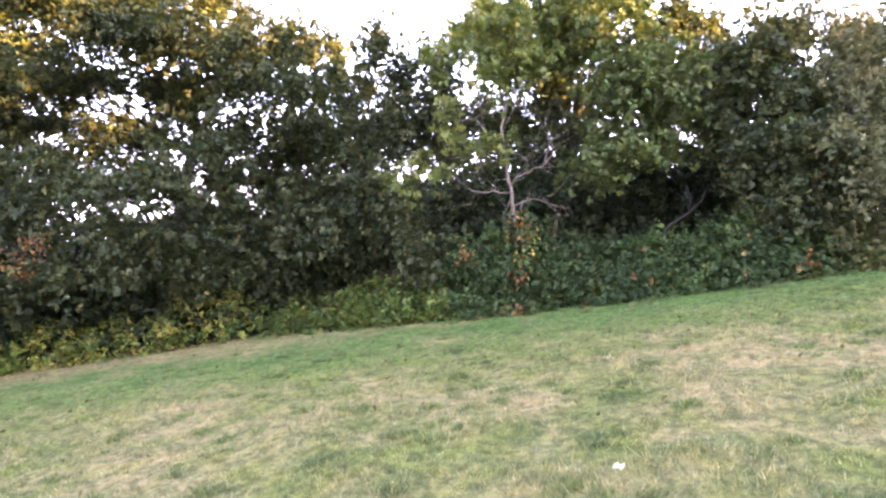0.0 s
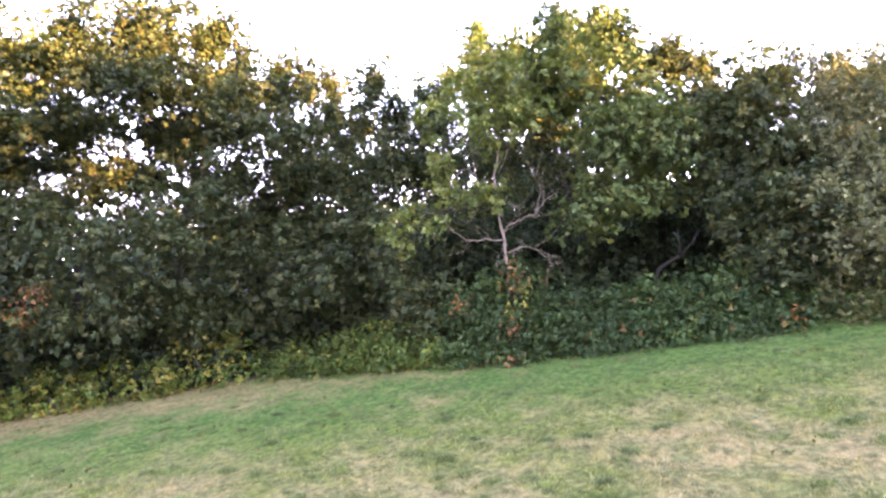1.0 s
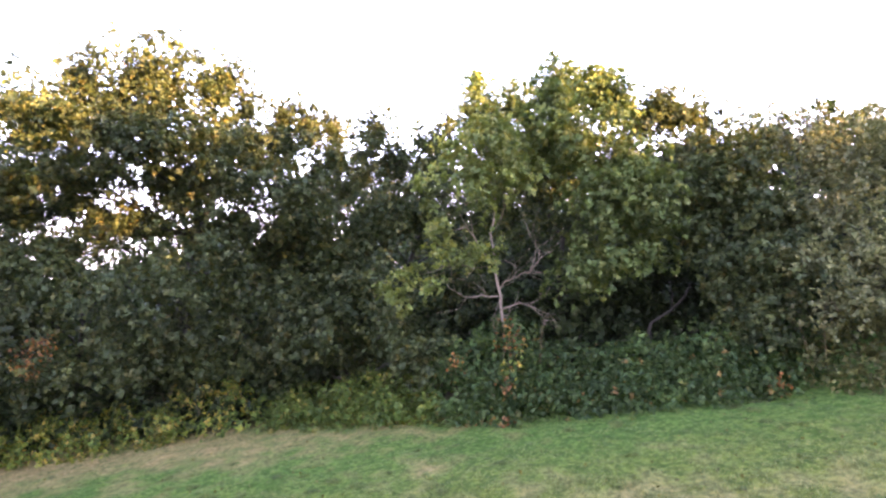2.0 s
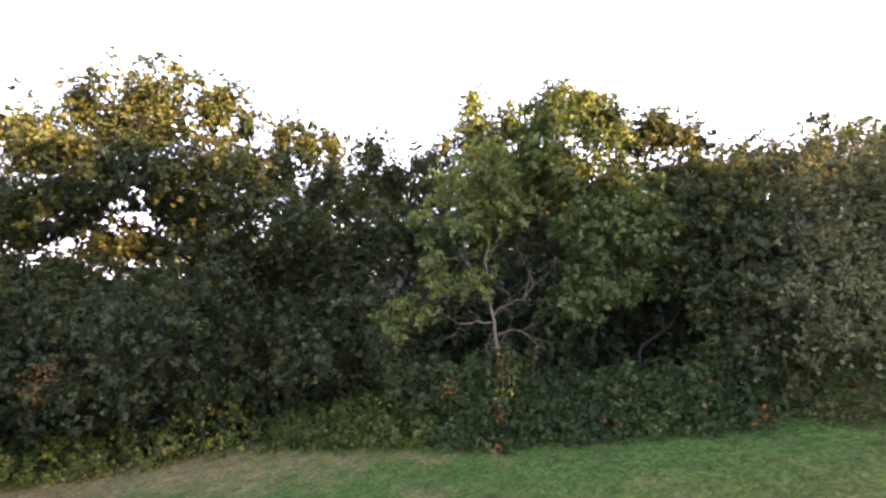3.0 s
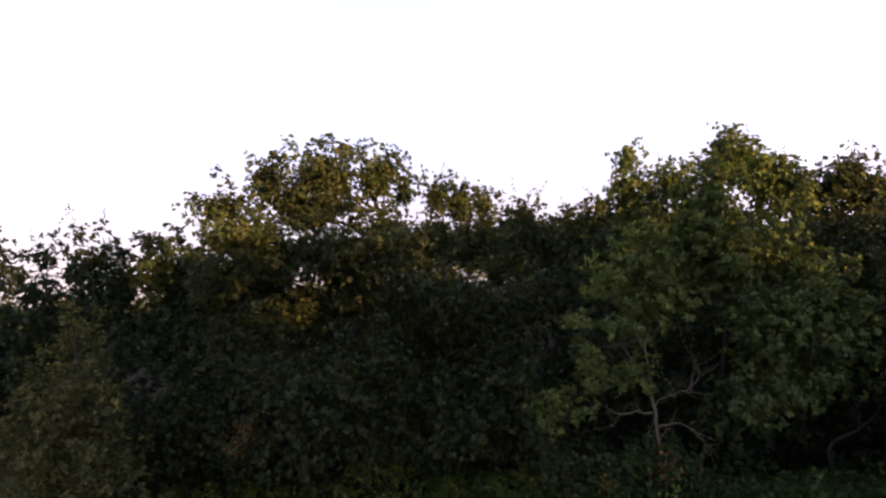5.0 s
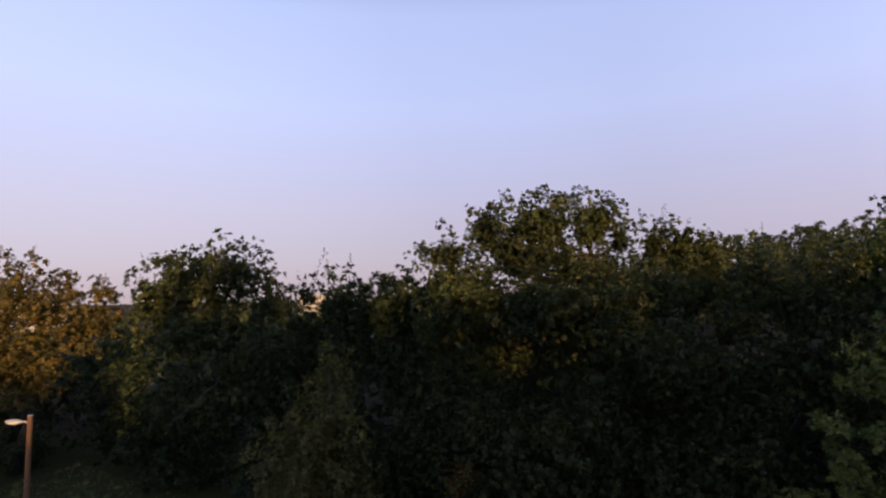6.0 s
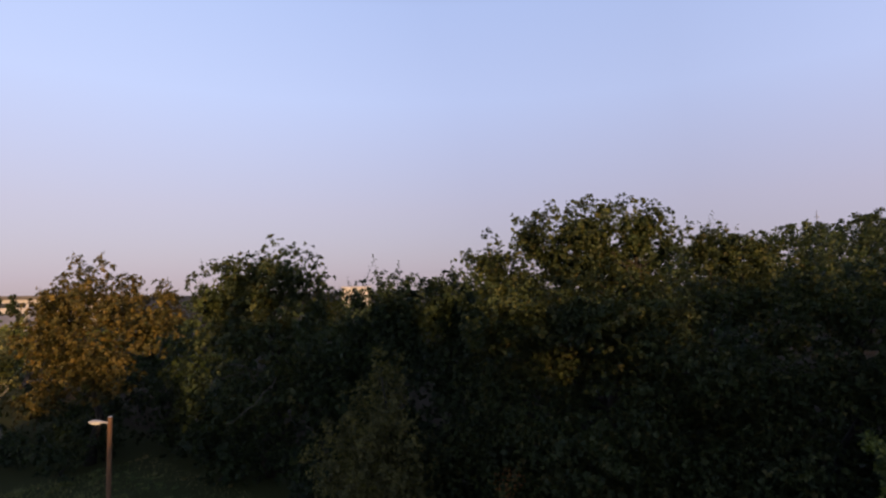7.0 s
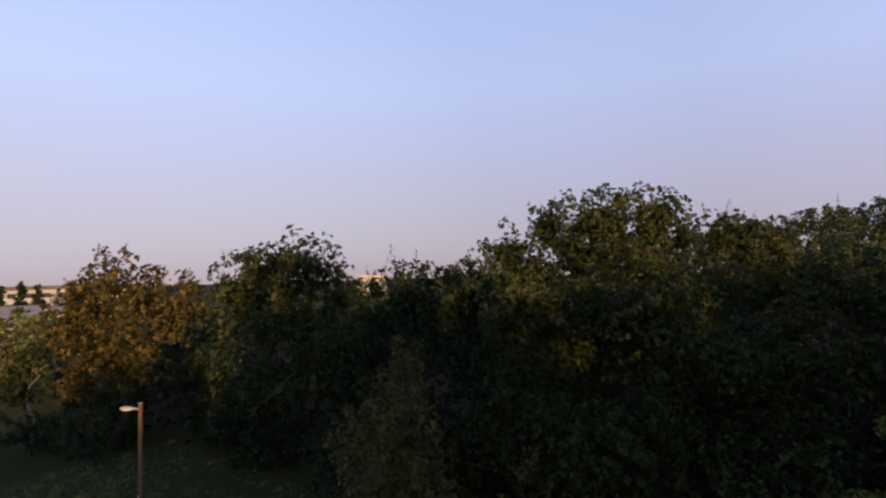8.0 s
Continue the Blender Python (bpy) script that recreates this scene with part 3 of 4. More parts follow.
tree("oak_tree", -9.2, 15.4, [(-6.11, 12.0, 3.99, 1.19, 1.01, 0.73), (-7.91, 12.3, 4.0, 1.15, 0.98, 0.68), (-9.79, 12.6, 3.74, 0.98, 0.83, 1.11), (-5.16, 13.0, 4.95, 1.15, 0.98, 0.58), (-5.0, 13.2, 3.43, 0.73, 0.62, 0.81), (-7.01, 12.6, 2.5, 1.53, 1.3, 0.7), (-9.18, 12.7, 2.05, 1.26, 1.07, 0.7), (-5.76, 13.2, 2.05, 0.66, 0.56, 0.73), (-10.68, 13.2, 5.04, 0.73, 0.62, 0.45), (-4.45, 14.0, 1.99, 0.94, 0.8, 0.78), (-11.2, 12.8, 3.0, 1.1, 1.0, 1.3), (-12.6, 12.6, 1.8, 1.2, 1.1, 1.3), (-8.4, 14.4, 1.8, 1.6, 0.8, 0.9), (-6.4, 14.6, 1.8, 1.4, 0.8, 0.9)],
     "low spreading oak with dense shaded foliage behind brambles", OAK, bunches=6800, seed=12, trunk_r=0.15, sprigs=40)
tree("oak_tree", -4.2, 17.2, [(-4.05, 17.3, 9.02, 0.65, 0.55, 0.89), (-4.8, 17.0, 9.28, 0.42, 0.5, 0.6), (-3.24, 17.5, 9.02, 0.47, 0.5, 0.62), (-3.63, 16.5, 7.35, 0.4, 0.5, 0.58), (-3.61, 14.8, 5.46, 1.31, 1.12, 0.83), (-3.12, 14.5, 3.85, 1.13, 0.96, 0.73), (-2.19, 14.8, 4.9, 0.83, 0.71, 0.83), (-4.62, 14.8, 4.39, 0.83, 0.71, 0.83), (-3.10, 16.80, 7.73, 0.45, 0.5, 0.55), (-4.95, 15.60, 7.46, 0.45, 0.5, 0.55), (-2.63, 15.80, 6.49, 0.45, 0.5, 0.55)],
     "slender oak with sparse twiggy top shoots", OAK, bunches=5000, seed=13, back=0.8, sprigs=70, sprig_len=0.8)
tree("oak_tree", -1.4, 16.9, [(-1.59, 15.0, 7.99, 0.68, 0.58, 0.76), (-1.97, 15.0, 6.85, 0.52, 0.5, 0.6), (0.11, 15.6, 7.85, 0.51, 0.5, 0.58), (-1.01, 15.4, 7.19, 0.7, 0.6, 0.7), (-1.19, 14.8, 5.64, 1.07, 0.91, 0.91), (0.16, 15.0, 6.89, 0.52, 0.5, 0.68), (0.56, 15.6, 8.34, 0.21, 0.5, 0.32), (-0.38, 14.8, 5.6, 0.83, 0.71, 0.67), (0.46, 14.6, 3.49, 0.82, 0.7, 0.82), (1.87, 15.0, 5.49, 1.09, 0.92, 0.76), (0.22, 14.8, 4.92, 0.83, 0.71, 0.67), (3.62, 15.0, 5.06, 0.84, 0.72, 0.84), (3.3, 15.4, 6.61, 0.87, 0.74, 0.7), (4.8, 15.4, 6.69, 0.87, 0.74, 0.7)],
     "slender oak with sparse twiggy top shoots", OAK, bunches=4300, seed=14, back=0.8, sprigs=70, sprig_len=0.7)
tree("oak_tree", -2.6, 15.4, [(-0.89, 12.1, 2.65, 0.56, 0.5, 0.87), (-2.96, 13.0, 2.64, 1.08, 0.92, 0.58), (-1.7, 13.4, 3.67, 0.75, 0.64, 0.6), (-0.4, 12.2, 1.96, 0.41, 0.5, 0.41), (-3.7, 13.2, 3.36, 0.59, 0.5, 0.59), (-2.2, 14.6, 2.0, 1.3, 0.8, 0.8)],
     "bushy dark oak hung over the bramble hedge", OAK, bunches=3000, seed=15, sprigs=30)
tree("oak_tree", 3.7, 15.4, [(1.47, 16.0, 9.76, 0.21, 0.5, 0.56), (1.38, 16.0, 8.82, 0.25, 0.5, 0.49), (1.49, 15.6, 8.28, 0.63, 0.53, 0.46), (2.54, 15.6, 8.73, 0.48, 0.5, 0.58), (2.99, 12.4, 7.91, 0.44, 0.5, 0.62), (4.4, 13.6, 8.31, 0.64, 0.54, 0.64), (5.15, 14.2, 8.2, 0.3, 0.5, 0.49), (3.38, 12.4, 6.71, 1.1, 0.93, 0.69), (4.6, 12.1, 6.05, 0.74, 0.62, 0.51), (3.9, 11.7, 5.12, 1.03, 0.88, 0.58), (4.92, 11.5, 5.05, 0.48, 0.5, 0.63), (3.79, 11.6, 3.92, 0.54, 0.5, 0.45), (3.25, 11.6, 3.44, 0.41, 0.5, 0.32), (2.62, 12.8, 6.69, 0.57, 0.5, 0.57), (4.88, 12.2, 4.04, 0.47, 0.5, 0.47), (2.28, 14.8, 7.23, 1.07, 0.91, 0.75), (4.2, 17.2, 10.1, 0.4, 0.5, 0.36), (4.75, 17.0, 9.75, 0.45, 0.5, 0.4), (4.3, 16.8, 9.2, 0.8, 0.6, 0.5)],
     "tall oak with a golden sunlit crown top", OAK_MID, bunches=9000, seed=17, fill=0.8, trunk_r=0.09, sprigs=90, back=0.7)
tree("oak_tree", 6.8, 17.4, [(7.3, 16.0, 8.29, 0.9, 0.77, 0.56), (6.81, 16.0, 8.58, 0.39, 0.5, 0.39), (6.32, 16.2, 8.13, 0.48, 0.5, 0.48), (8.4, 16.4, 8.15, 0.36, 0.5, 0.32), (7.05, 15.2, 6.85, 1.02, 0.87, 0.61), (8.16, 15.5, 6.84, 0.54, 0.5, 0.54), (6.68, 14.5, 5.65, 0.97, 0.83, 0.81)],
     "shaded oak standing behind the front row", OAK, bunches=3000, seed=18, sprigs=70)
tree("oak_tree", 15.8, 22.4, [(17.02, 22.0, 9.44, 1.15, 0.98, 0.52), (18.61, 22.0, 9.2, 1.03, 0.88, 0.57), (15.6, 22.0, 9.01, 0.8, 0.68, 0.48), (17.0, 22.2, 7.6, 2.0, 1.4, 1.4), (14.0, 21.0, 7.2, 1.8, 1.4, 1.3)],
     "grey-green oak standing further back in the row", OAK_MID, bunches=900, seed=30, sprigs=90, leaf=0.13, bough=0.5)
tree("hawthorn_tree", 7.8, 13.2, [(6.48, 12.0, 5.39, 0.6, 0.51, 0.66), (6.08, 12.0, 4.43, 0.46, 0.5, 0.6), (7.08, 11.8, 5.99, 0.65, 0.55, 0.72), (7.25, 11.6, 4.67, 0.77, 0.65, 0.64), (6.61, 11.8, 3.5, 0.78, 0.66, 0.65), (7.17, 11.0, 3.33, 0.6, 0.51, 0.6), (6.69, 11.4, 2.35, 0.75, 0.64, 0.5)],
     "dense dark hawthorn above the ivy bank", OAK, bunches=4600, seed=19, sprigs=60)
tree("sallow_tree", 10.8, 12.0, [(8.6, 13.4, 6.81, 0.78, 0.66, 0.51), (9.82, 13.2, 6.6, 0.88, 0.75, 0.5), (10.79, 12.8, 6.46, 0.71, 0.6, 0.54), (8.85, 11.6, 5.73, 0.89, 0.76, 0.64), (9.78, 11.3, 5.38, 0.62, 0.53, 0.87), (8.16, 10.7, 4.57, 0.7, 0.6, 0.52), (7.32, 10.4, 3.69, 0.57, 0.5, 0.39), (8.56, 10.4, 3.74, 0.8, 0.68, 0.57), (11.76, 12.4, 5.81, 0.82, 0.7, 0.82), (10.35, 10.6, 4.21, 0.93, 0.79, 0.93), (8.06, 10.3, 2.76, 0.9, 0.77, 0.44), (9.19, 10.2, 2.71, 0.78, 0.66, 0.67)],
     "grey-green sallow with upright leafy shoots", GREY_LEAF, bunches=5600, seed=20, leaf=0.066, sprigs=420, sprig_len=0.55, flare=0.6, rise=0.9)
# undergrowth that closes the dark under the crowns, its shade put into darker leaves
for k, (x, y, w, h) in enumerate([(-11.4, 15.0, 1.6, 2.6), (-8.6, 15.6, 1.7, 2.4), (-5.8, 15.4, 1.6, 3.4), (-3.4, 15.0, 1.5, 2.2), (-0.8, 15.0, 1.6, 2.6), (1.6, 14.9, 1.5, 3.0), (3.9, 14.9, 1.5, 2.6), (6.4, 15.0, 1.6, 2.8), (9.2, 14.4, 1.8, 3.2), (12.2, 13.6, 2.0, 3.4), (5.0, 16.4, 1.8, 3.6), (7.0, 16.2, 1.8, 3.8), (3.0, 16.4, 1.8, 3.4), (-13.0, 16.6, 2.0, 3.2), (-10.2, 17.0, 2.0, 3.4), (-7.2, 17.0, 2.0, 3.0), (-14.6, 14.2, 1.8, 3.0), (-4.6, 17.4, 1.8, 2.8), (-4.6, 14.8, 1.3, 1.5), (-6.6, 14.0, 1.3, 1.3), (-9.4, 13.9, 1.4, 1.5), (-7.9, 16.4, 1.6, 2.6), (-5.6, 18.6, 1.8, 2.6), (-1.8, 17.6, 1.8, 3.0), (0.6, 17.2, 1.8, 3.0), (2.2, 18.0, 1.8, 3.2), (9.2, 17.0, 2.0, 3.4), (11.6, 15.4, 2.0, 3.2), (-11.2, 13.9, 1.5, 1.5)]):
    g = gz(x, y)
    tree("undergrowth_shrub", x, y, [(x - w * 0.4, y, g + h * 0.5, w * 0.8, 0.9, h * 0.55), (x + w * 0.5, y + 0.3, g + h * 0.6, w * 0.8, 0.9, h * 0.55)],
         "deeply shaded undergrowth shrub beneath the oaks", DARK_SHADED_LEAF, bunches=520, leaves=9, bough=0.45, seed=60 + k, trunk_r=0.05, leaf=0.16, gap=-0.95, sprigs=8, category="shrub", group="undergrowth under the trees")

# the young oak in front: pale trunk and bare lower boughs
def young_oak():
    r = np.random.default_rng(16)
    x, y = 1.59, 12.15
    b = np.array([x, y, gz(x, y) - 0.05])
    t = thing("young_oak", tuple(b), "young light-green oak with a pale bare trunk", "tree")

    def bough(name, pts, r0, r1):
        w = [tuple(np.array(q) - b + r.normal(size=3) * 0.012) for q in pts]
        fine = []
        for p, q in zip(w, w[1:]):
            fine += wander(r, p, q, 4, 0.22)[:-1]
        fine.append(w[-1])
        part(name, tube(fine, [0.56 * (r0 + (r1 - r0) * k / (len(fine) - 1)) for k in range(len(fine))], 7), PALE_BARK, t)

    bough("trunk", [(1.60, 12.15, b[2]), (1.48, 12.15, 2.24), (1.45, 12.12, 3.05), (1.39, 12.10, 3.77), (1.37, 12.08, 4.37), (1.48, 12.05, 5.30), (1.47, 11.90, 6.20), (1.31, 11.70, 6.83)], 0.082, 0.018)
    for pts, r0 in (([(1.40, 12.10, 3.25), (0.96, 11.95, 3.26), (0.59, 11.80, 3.28), (0.33, 11.65, 3.50), (0.14, 11.50, 3.73)], 0.040),
                    ([(1.36, 12.10, 3.83), (1.16, 12.00, 3.94), (0.91, 11.90, 3.89), (0.75, 11.80, 3.73), (0.64, 11.70, 3.62)], 0.026),
                    ([(0.91, 11.90, 3.89), (0.61, 11.70, 3.99), (0.35, 11.50, 3.96), (0.08, 11.30, 3.88), (-0.30, 11.10, 3.77)], 0.026),
                    ([(1.35, 12.10, 3.97), (1.12, 12.00, 4.28), (0.95, 11.90, 4.57), (0.82, 11.80, 4.81), (0.59, 11.60, 4.74), (0.34, 11.50, 4.79)], 0.036),
                    ([(0.95, 11.90, 4.57), (0.90, 11.70, 4.97), (0.84, 11.50, 5.35)], 0.022),
                    ([(1.44, 12.10, 3.39), (1.60, 12.00, 3.57), (1.84, 12.00, 3.66), (2.14, 12.00, 3.74), (2.35, 12.00, 3.98), (2.58, 12.00, 4.14), (2.74, 12.00, 4.24)], 0.036),
                    ([(2.14, 12.00, 3.74), (2.27, 11.95, 4.06), (2.27, 11.90, 4.34), (2.18, 11.90, 4.60)], 0.022),
                    ([(2.32, 12.00, 3.92), (2.39, 11.90, 4.18), (2.33, 11.90, 4.45)], 0.018),
                    ([(2.06, 12.00, 3.73), (2.35, 11.90, 3.71), (2.62, 11.80, 3.72)], 0.016),
                    ([(1.77, 12.00, 3.65), (1.82, 11.95, 3.82), (1.82, 11.90, 4.01)], 0.014),
                    ([(1.47, 12.10, 2.92), (1.65, 12.00, 3.01), (1.91, 12.00, 3.05), (2.13, 11.90, 2.97), (2.36, 11.80, 2.85), (2.60, 11.70, 2.79)], 0.030),
                    ([(2.15, 11.90, 2.96), (2.31, 11.80, 2.76), (2.44, 11.70, 2.56)], 0.016),
                    ([(2.06, 11.95, 3.01), (2.27, 11.90, 3.12), (2.41, 11.90, 3.20)], 0.014),
                    ([(1.66, 12.00, 3.01), (1.59, 11.95, 2.85), (1.52, 11.90, 2.71)], 0.018),
                    ([(1.42, 12.10, 3.16), (1.33, 12.00, 2.91), (1.22, 12.00, 2.56)], 0.018),
                    ([(1.13, 12.00, 3.25), (1.07, 11.95, 3.42), (1.13, 11.90, 3.58)], 0.012),
                    ([(0.72, 11.85, 3.27), (0.61, 11.80, 3.12), (0.53, 11.80, 2.98)], 0.012),
                    ([(1.44, 12.05, 4.76), (1.64, 11.90, 5.14), (1.76, 11.80, 5.51), (1.81, 11.70, 5.89)], 0.022),
                    ([(1.44, 12.05, 5.16), (1.25, 11.90, 5.55), (1.08, 11.70, 5.93), (1.02, 11.60, 6.38)], 0.024),
                    ([(1.47, 12.00, 5.68), (1.63, 11.90, 6.19), (1.65, 11.80, 6.64)], 0.018)):
        bough("bough", pts, r0 * 0.85, r0 * 0.24)
        for j in range(3 if r0 > 0.013 else 1):
            a = int(r.integers(1, len(pts)))
            f = r.uniform(0.2, 0.9)
            start = np.array(pts[a - 1]) * (1 - f) + np.array(pts[a]) * f
            way = np.array(pts[a]) - np.array(pts[a - 1])
            way = way / np.linalg.norm(way) * 0.5 + r.normal(size=3) * [0.45, 0.3, 0.35] + [0, -0.1, 0.35]
            bough("twig", [tuple(start), tuple(start + way * 0.28), tuple(start + way * r.uniform(0.5, 0.75) + [0, 0, 0.05])], 0.010, 0.004)
    lobes = np.array([(0.94, 10.9, 6.21, 0.6, 0.51, 0.54), (0.36, 10.0, 5.2, 0.36, 0.5, 0.37), (1.47, 11.2, 5.72, 0.43, 0.5, 0.37), (1.05, 10.6, 5.2, 0.36, 0.5, 0.32), (-0.22, 10.8, 3.74, 0.41, 0.5, 0.32), (-0.83, 10.9, 3.59, 0.33, 0.5, 0.22), (1.28, 11.7, 4.05, 0.26, 0.5, 0.16), (0.63, 11.4, 3.97, 0.35, 0.5, 0.16), (2.04, 11.4, 5.58, 0.37, 0.5, 0.25), (0.19, 10.6, 4.54, 0.22, 0.5, 0.2), (1.06, 11.6, 6.96, 0.38, 0.5, 0.32), (1.69, 11.6, 6.66, 0.36, 0.5, 0.32), (-0.45, 11.1, 3.2, 0.25, 0.25, 0.3), (1.5, 11.8, 6.9, 0.3, 0.3, 0.4)], float)
    lobes[:, :3] -= b
    c = crown_leaves(r, lobes, 1150, 10, 0.26, 0.10, gap=-0.75, gap_scale=2.2, sprigs=90, seed=16, sprig_len=0.4, fill=0.0, per_bough=7, back=0.9)
    mesh_part("crown", leaf_mesh("crown", *c), OAK_BRIGHT, t)


young_oak()

# trees further along the wood's edge
tree("sallow_shrub", -12.9, 10.4, [(-13.0, 10.4, 5.4, 0.8, 0.8, 1.1), (-13.0, 10.3, 4.3, 1.25, 1.2, 1.3), (-12.7, 10.2, 3.0, 1.7, 1.6, 1.6), (-13.6, 10.0, 2.0, 1.8, 1.6, 1.6), (-12.2, 9.9, 1.4, 1.8, 1.4, 1.4)],
     "tall cone-shaped grey-green sallow shrub", OLIVE_LEAF, bunches=5200, leaves=10, bough=0.26, seed=23, leaf=0.075, gap=-1.3, sprigs=160, sprig_len=0.4, category="shrub")
# these two oaks have their shade put into a darker leaf colour
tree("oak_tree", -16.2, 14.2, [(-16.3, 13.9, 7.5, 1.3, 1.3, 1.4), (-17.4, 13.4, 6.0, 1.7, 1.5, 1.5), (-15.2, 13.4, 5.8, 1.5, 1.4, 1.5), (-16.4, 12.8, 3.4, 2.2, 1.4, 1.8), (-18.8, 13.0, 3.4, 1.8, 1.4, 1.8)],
     "shaded oak with a twiggy top", DARK_SHADED_LEAF, bunches=2300, bough=0.45, leaf=0.13, seed=24, gap=-2.5, sprigs=70, sprig_len=0.9)
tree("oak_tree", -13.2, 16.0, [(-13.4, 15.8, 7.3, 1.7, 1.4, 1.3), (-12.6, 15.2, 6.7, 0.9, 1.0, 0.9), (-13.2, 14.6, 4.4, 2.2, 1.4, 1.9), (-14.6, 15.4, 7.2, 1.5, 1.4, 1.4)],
     "shaded oak filling the row", DARK_SHADED_LEAF, bunches=2000, bough=0.45, leaf=0.13, seed=25, gap=-2.5, sprigs=60)
round_oak = tree("oak_tree", -24.2, 13.4, [(-22.9, 13.7, 8.6, 1.7, 1.6, 1.5), (-25.8, 12.4, 8.3, 1.9, 1.8, 1.6), (-24.4, 13.0, 9.0, 1.6, 1.6, 1.5), (-21.2, 14.6, 7.4, 1.6, 1.5, 1.2), (-24.0, 11.8, 6.2, 2.8, 1.9, 1.8), (-26.6, 12.6, 7.4, 1.4, 1.4, 1.5), (-21.4, 13.0, 4.8, 1.9, 1.6, 1.8), (-23.6, 11.6, 2.8, 2.4, 1.4, 1.3), (-20.0, 14.2, 3.6, 1.8, 1.5, 2.2)],
     "large round oak with a sunlit crest", OAK, bunches=4300, bough=0.5, seed=26, trunk_r=0.25, leaf=0.15, gap=-2.5, sprigs=90, sprig_len=0.8)
for start, mid, tip in (((-22.6, 11.6, 4.2), (-21.3, 10.4, 5.1), (-21.4, 9.2, 5.3)), ((-21.6, 12.0, 4.4), (-20.7, 10.4, 3.6), (-20.8, 9.2, 3.0)), ((-23.4, 11.4, 4.6), (-23.0, 9.9, 4.6), (-22.4, 9.3, 4.2))):
    r = np.random.default_rng(int(abs(tip[2]) * 100))
    base = np.array(round_oak.location)
    pts = wander(r, np.array(start) - base, np.array(mid) - base, 5, 0.3)[:-1] + wander(r, np.array(mid) - base, np.array(tip) - base, 5, 0.3)
    part("branch", tube(pts, [0.034 * (1 - 0.7 * q / (len(pts) - 1)) for q in range(len(pts))], 6), GREY_BARK, round_oak, "grey bare branch")
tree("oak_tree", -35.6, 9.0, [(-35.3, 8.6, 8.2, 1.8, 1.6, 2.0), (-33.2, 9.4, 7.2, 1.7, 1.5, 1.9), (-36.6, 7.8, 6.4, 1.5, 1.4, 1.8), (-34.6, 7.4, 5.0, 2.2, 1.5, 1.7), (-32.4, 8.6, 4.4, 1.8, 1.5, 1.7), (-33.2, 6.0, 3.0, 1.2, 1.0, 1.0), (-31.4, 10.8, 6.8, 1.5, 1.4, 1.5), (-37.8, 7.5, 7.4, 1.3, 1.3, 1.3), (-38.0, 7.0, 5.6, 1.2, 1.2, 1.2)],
     "oak in low evening sun, its orange glow partly in the leaf colour", SUN_RUSSET, bunches=3600, bough=0.5, seed=27, trunk_r=0.24, leaf=0.16, gap=-1.8, sprigs=80, sprig_len=0.8)
# more undergrowth with its shade in the leaf colour
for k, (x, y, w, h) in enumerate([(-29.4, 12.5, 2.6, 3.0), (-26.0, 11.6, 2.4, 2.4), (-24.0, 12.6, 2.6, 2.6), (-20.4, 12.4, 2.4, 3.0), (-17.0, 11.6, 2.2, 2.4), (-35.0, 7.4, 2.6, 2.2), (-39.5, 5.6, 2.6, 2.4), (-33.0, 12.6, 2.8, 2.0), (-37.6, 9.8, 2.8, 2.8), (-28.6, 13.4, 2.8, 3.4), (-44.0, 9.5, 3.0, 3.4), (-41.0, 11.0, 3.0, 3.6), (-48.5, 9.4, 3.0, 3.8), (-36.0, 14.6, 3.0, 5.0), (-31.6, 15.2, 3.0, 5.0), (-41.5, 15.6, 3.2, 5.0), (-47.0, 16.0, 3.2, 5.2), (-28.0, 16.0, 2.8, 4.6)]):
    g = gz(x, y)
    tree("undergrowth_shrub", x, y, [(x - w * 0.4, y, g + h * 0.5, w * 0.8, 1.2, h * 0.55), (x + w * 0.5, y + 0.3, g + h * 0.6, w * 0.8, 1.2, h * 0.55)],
         "deeply shaded undergrowth shrub beneath the oaks", DARK_SHADED_LEAF, bunches=260, leaves=9, bough=0.5, seed=80 + k, trunk_r=0.06, leaf=0.2, gap=-0.95, sprigs=8, category="shrub", group="undergrowth under the trees")
garden_bush = tree("garden_bush", -59.0, 9.2, [(-57.9, 9.0, 4.9, 1.9, 1.8, 1.7), (-57.0, 9.4, 3.0, 2.2, 2.0, 2.2), (-60.4, 8.2, 3.6, 1.9, 1.8, 1.9)], "rounded yellow-green bush in front of the houses", OAK_BRIGHT, bunches=900, bough=0.6, seed=31, leaf=0.2, sprigs=20, category="shrub")
tagged(garden_bush, group="bushes in front of the houses")
for x, y, turn, high in ((-66.0, 8.0, 40, 0.8), (-63.5, 13.6, 110, 0.86), (-71.0, 13.5, 200, 0.82), (-75.0, 8.6, 300, 0.8), (-70.0, 19.0, 20, 0.84)):
    bush = copy_thing(garden_bush, pose(x, y, gz(x, y) - 0.05, 0, 0, turn))
    bush.scale = (1.1, 1.1, high)
tree("willow_bush", -46.5, 6.8, [(-46.5, 6.8, 4.0, 2.2, 2.0, 2.3), (-44.6, 6.0, 2.4, 2.2, 1.8, 2.2), (-48.4, 5.2, 2.6, 2.4, 2.0, 2.4)], "rounded grey-green willow bush", GREY_LEAF, bunches=1100, bough=0.6, seed=28, leaf=0.2, gap=-0.9, sprigs=40)
tree("birch_tree", -42.5, 6.2, [(-42.6, 6.4, 3.0, 1.3, 1.2, 1.3), (-43.4, 5.9, 2.2, 1.2, 1.1, 1.1)], "small birch with a white trunk", OAK, bark=BIRCH_BARK, trunk_r=0.10, bunches=600, bough=0.45, seed=29, leaf=0.17, gap=-0.6, sprigs=40)

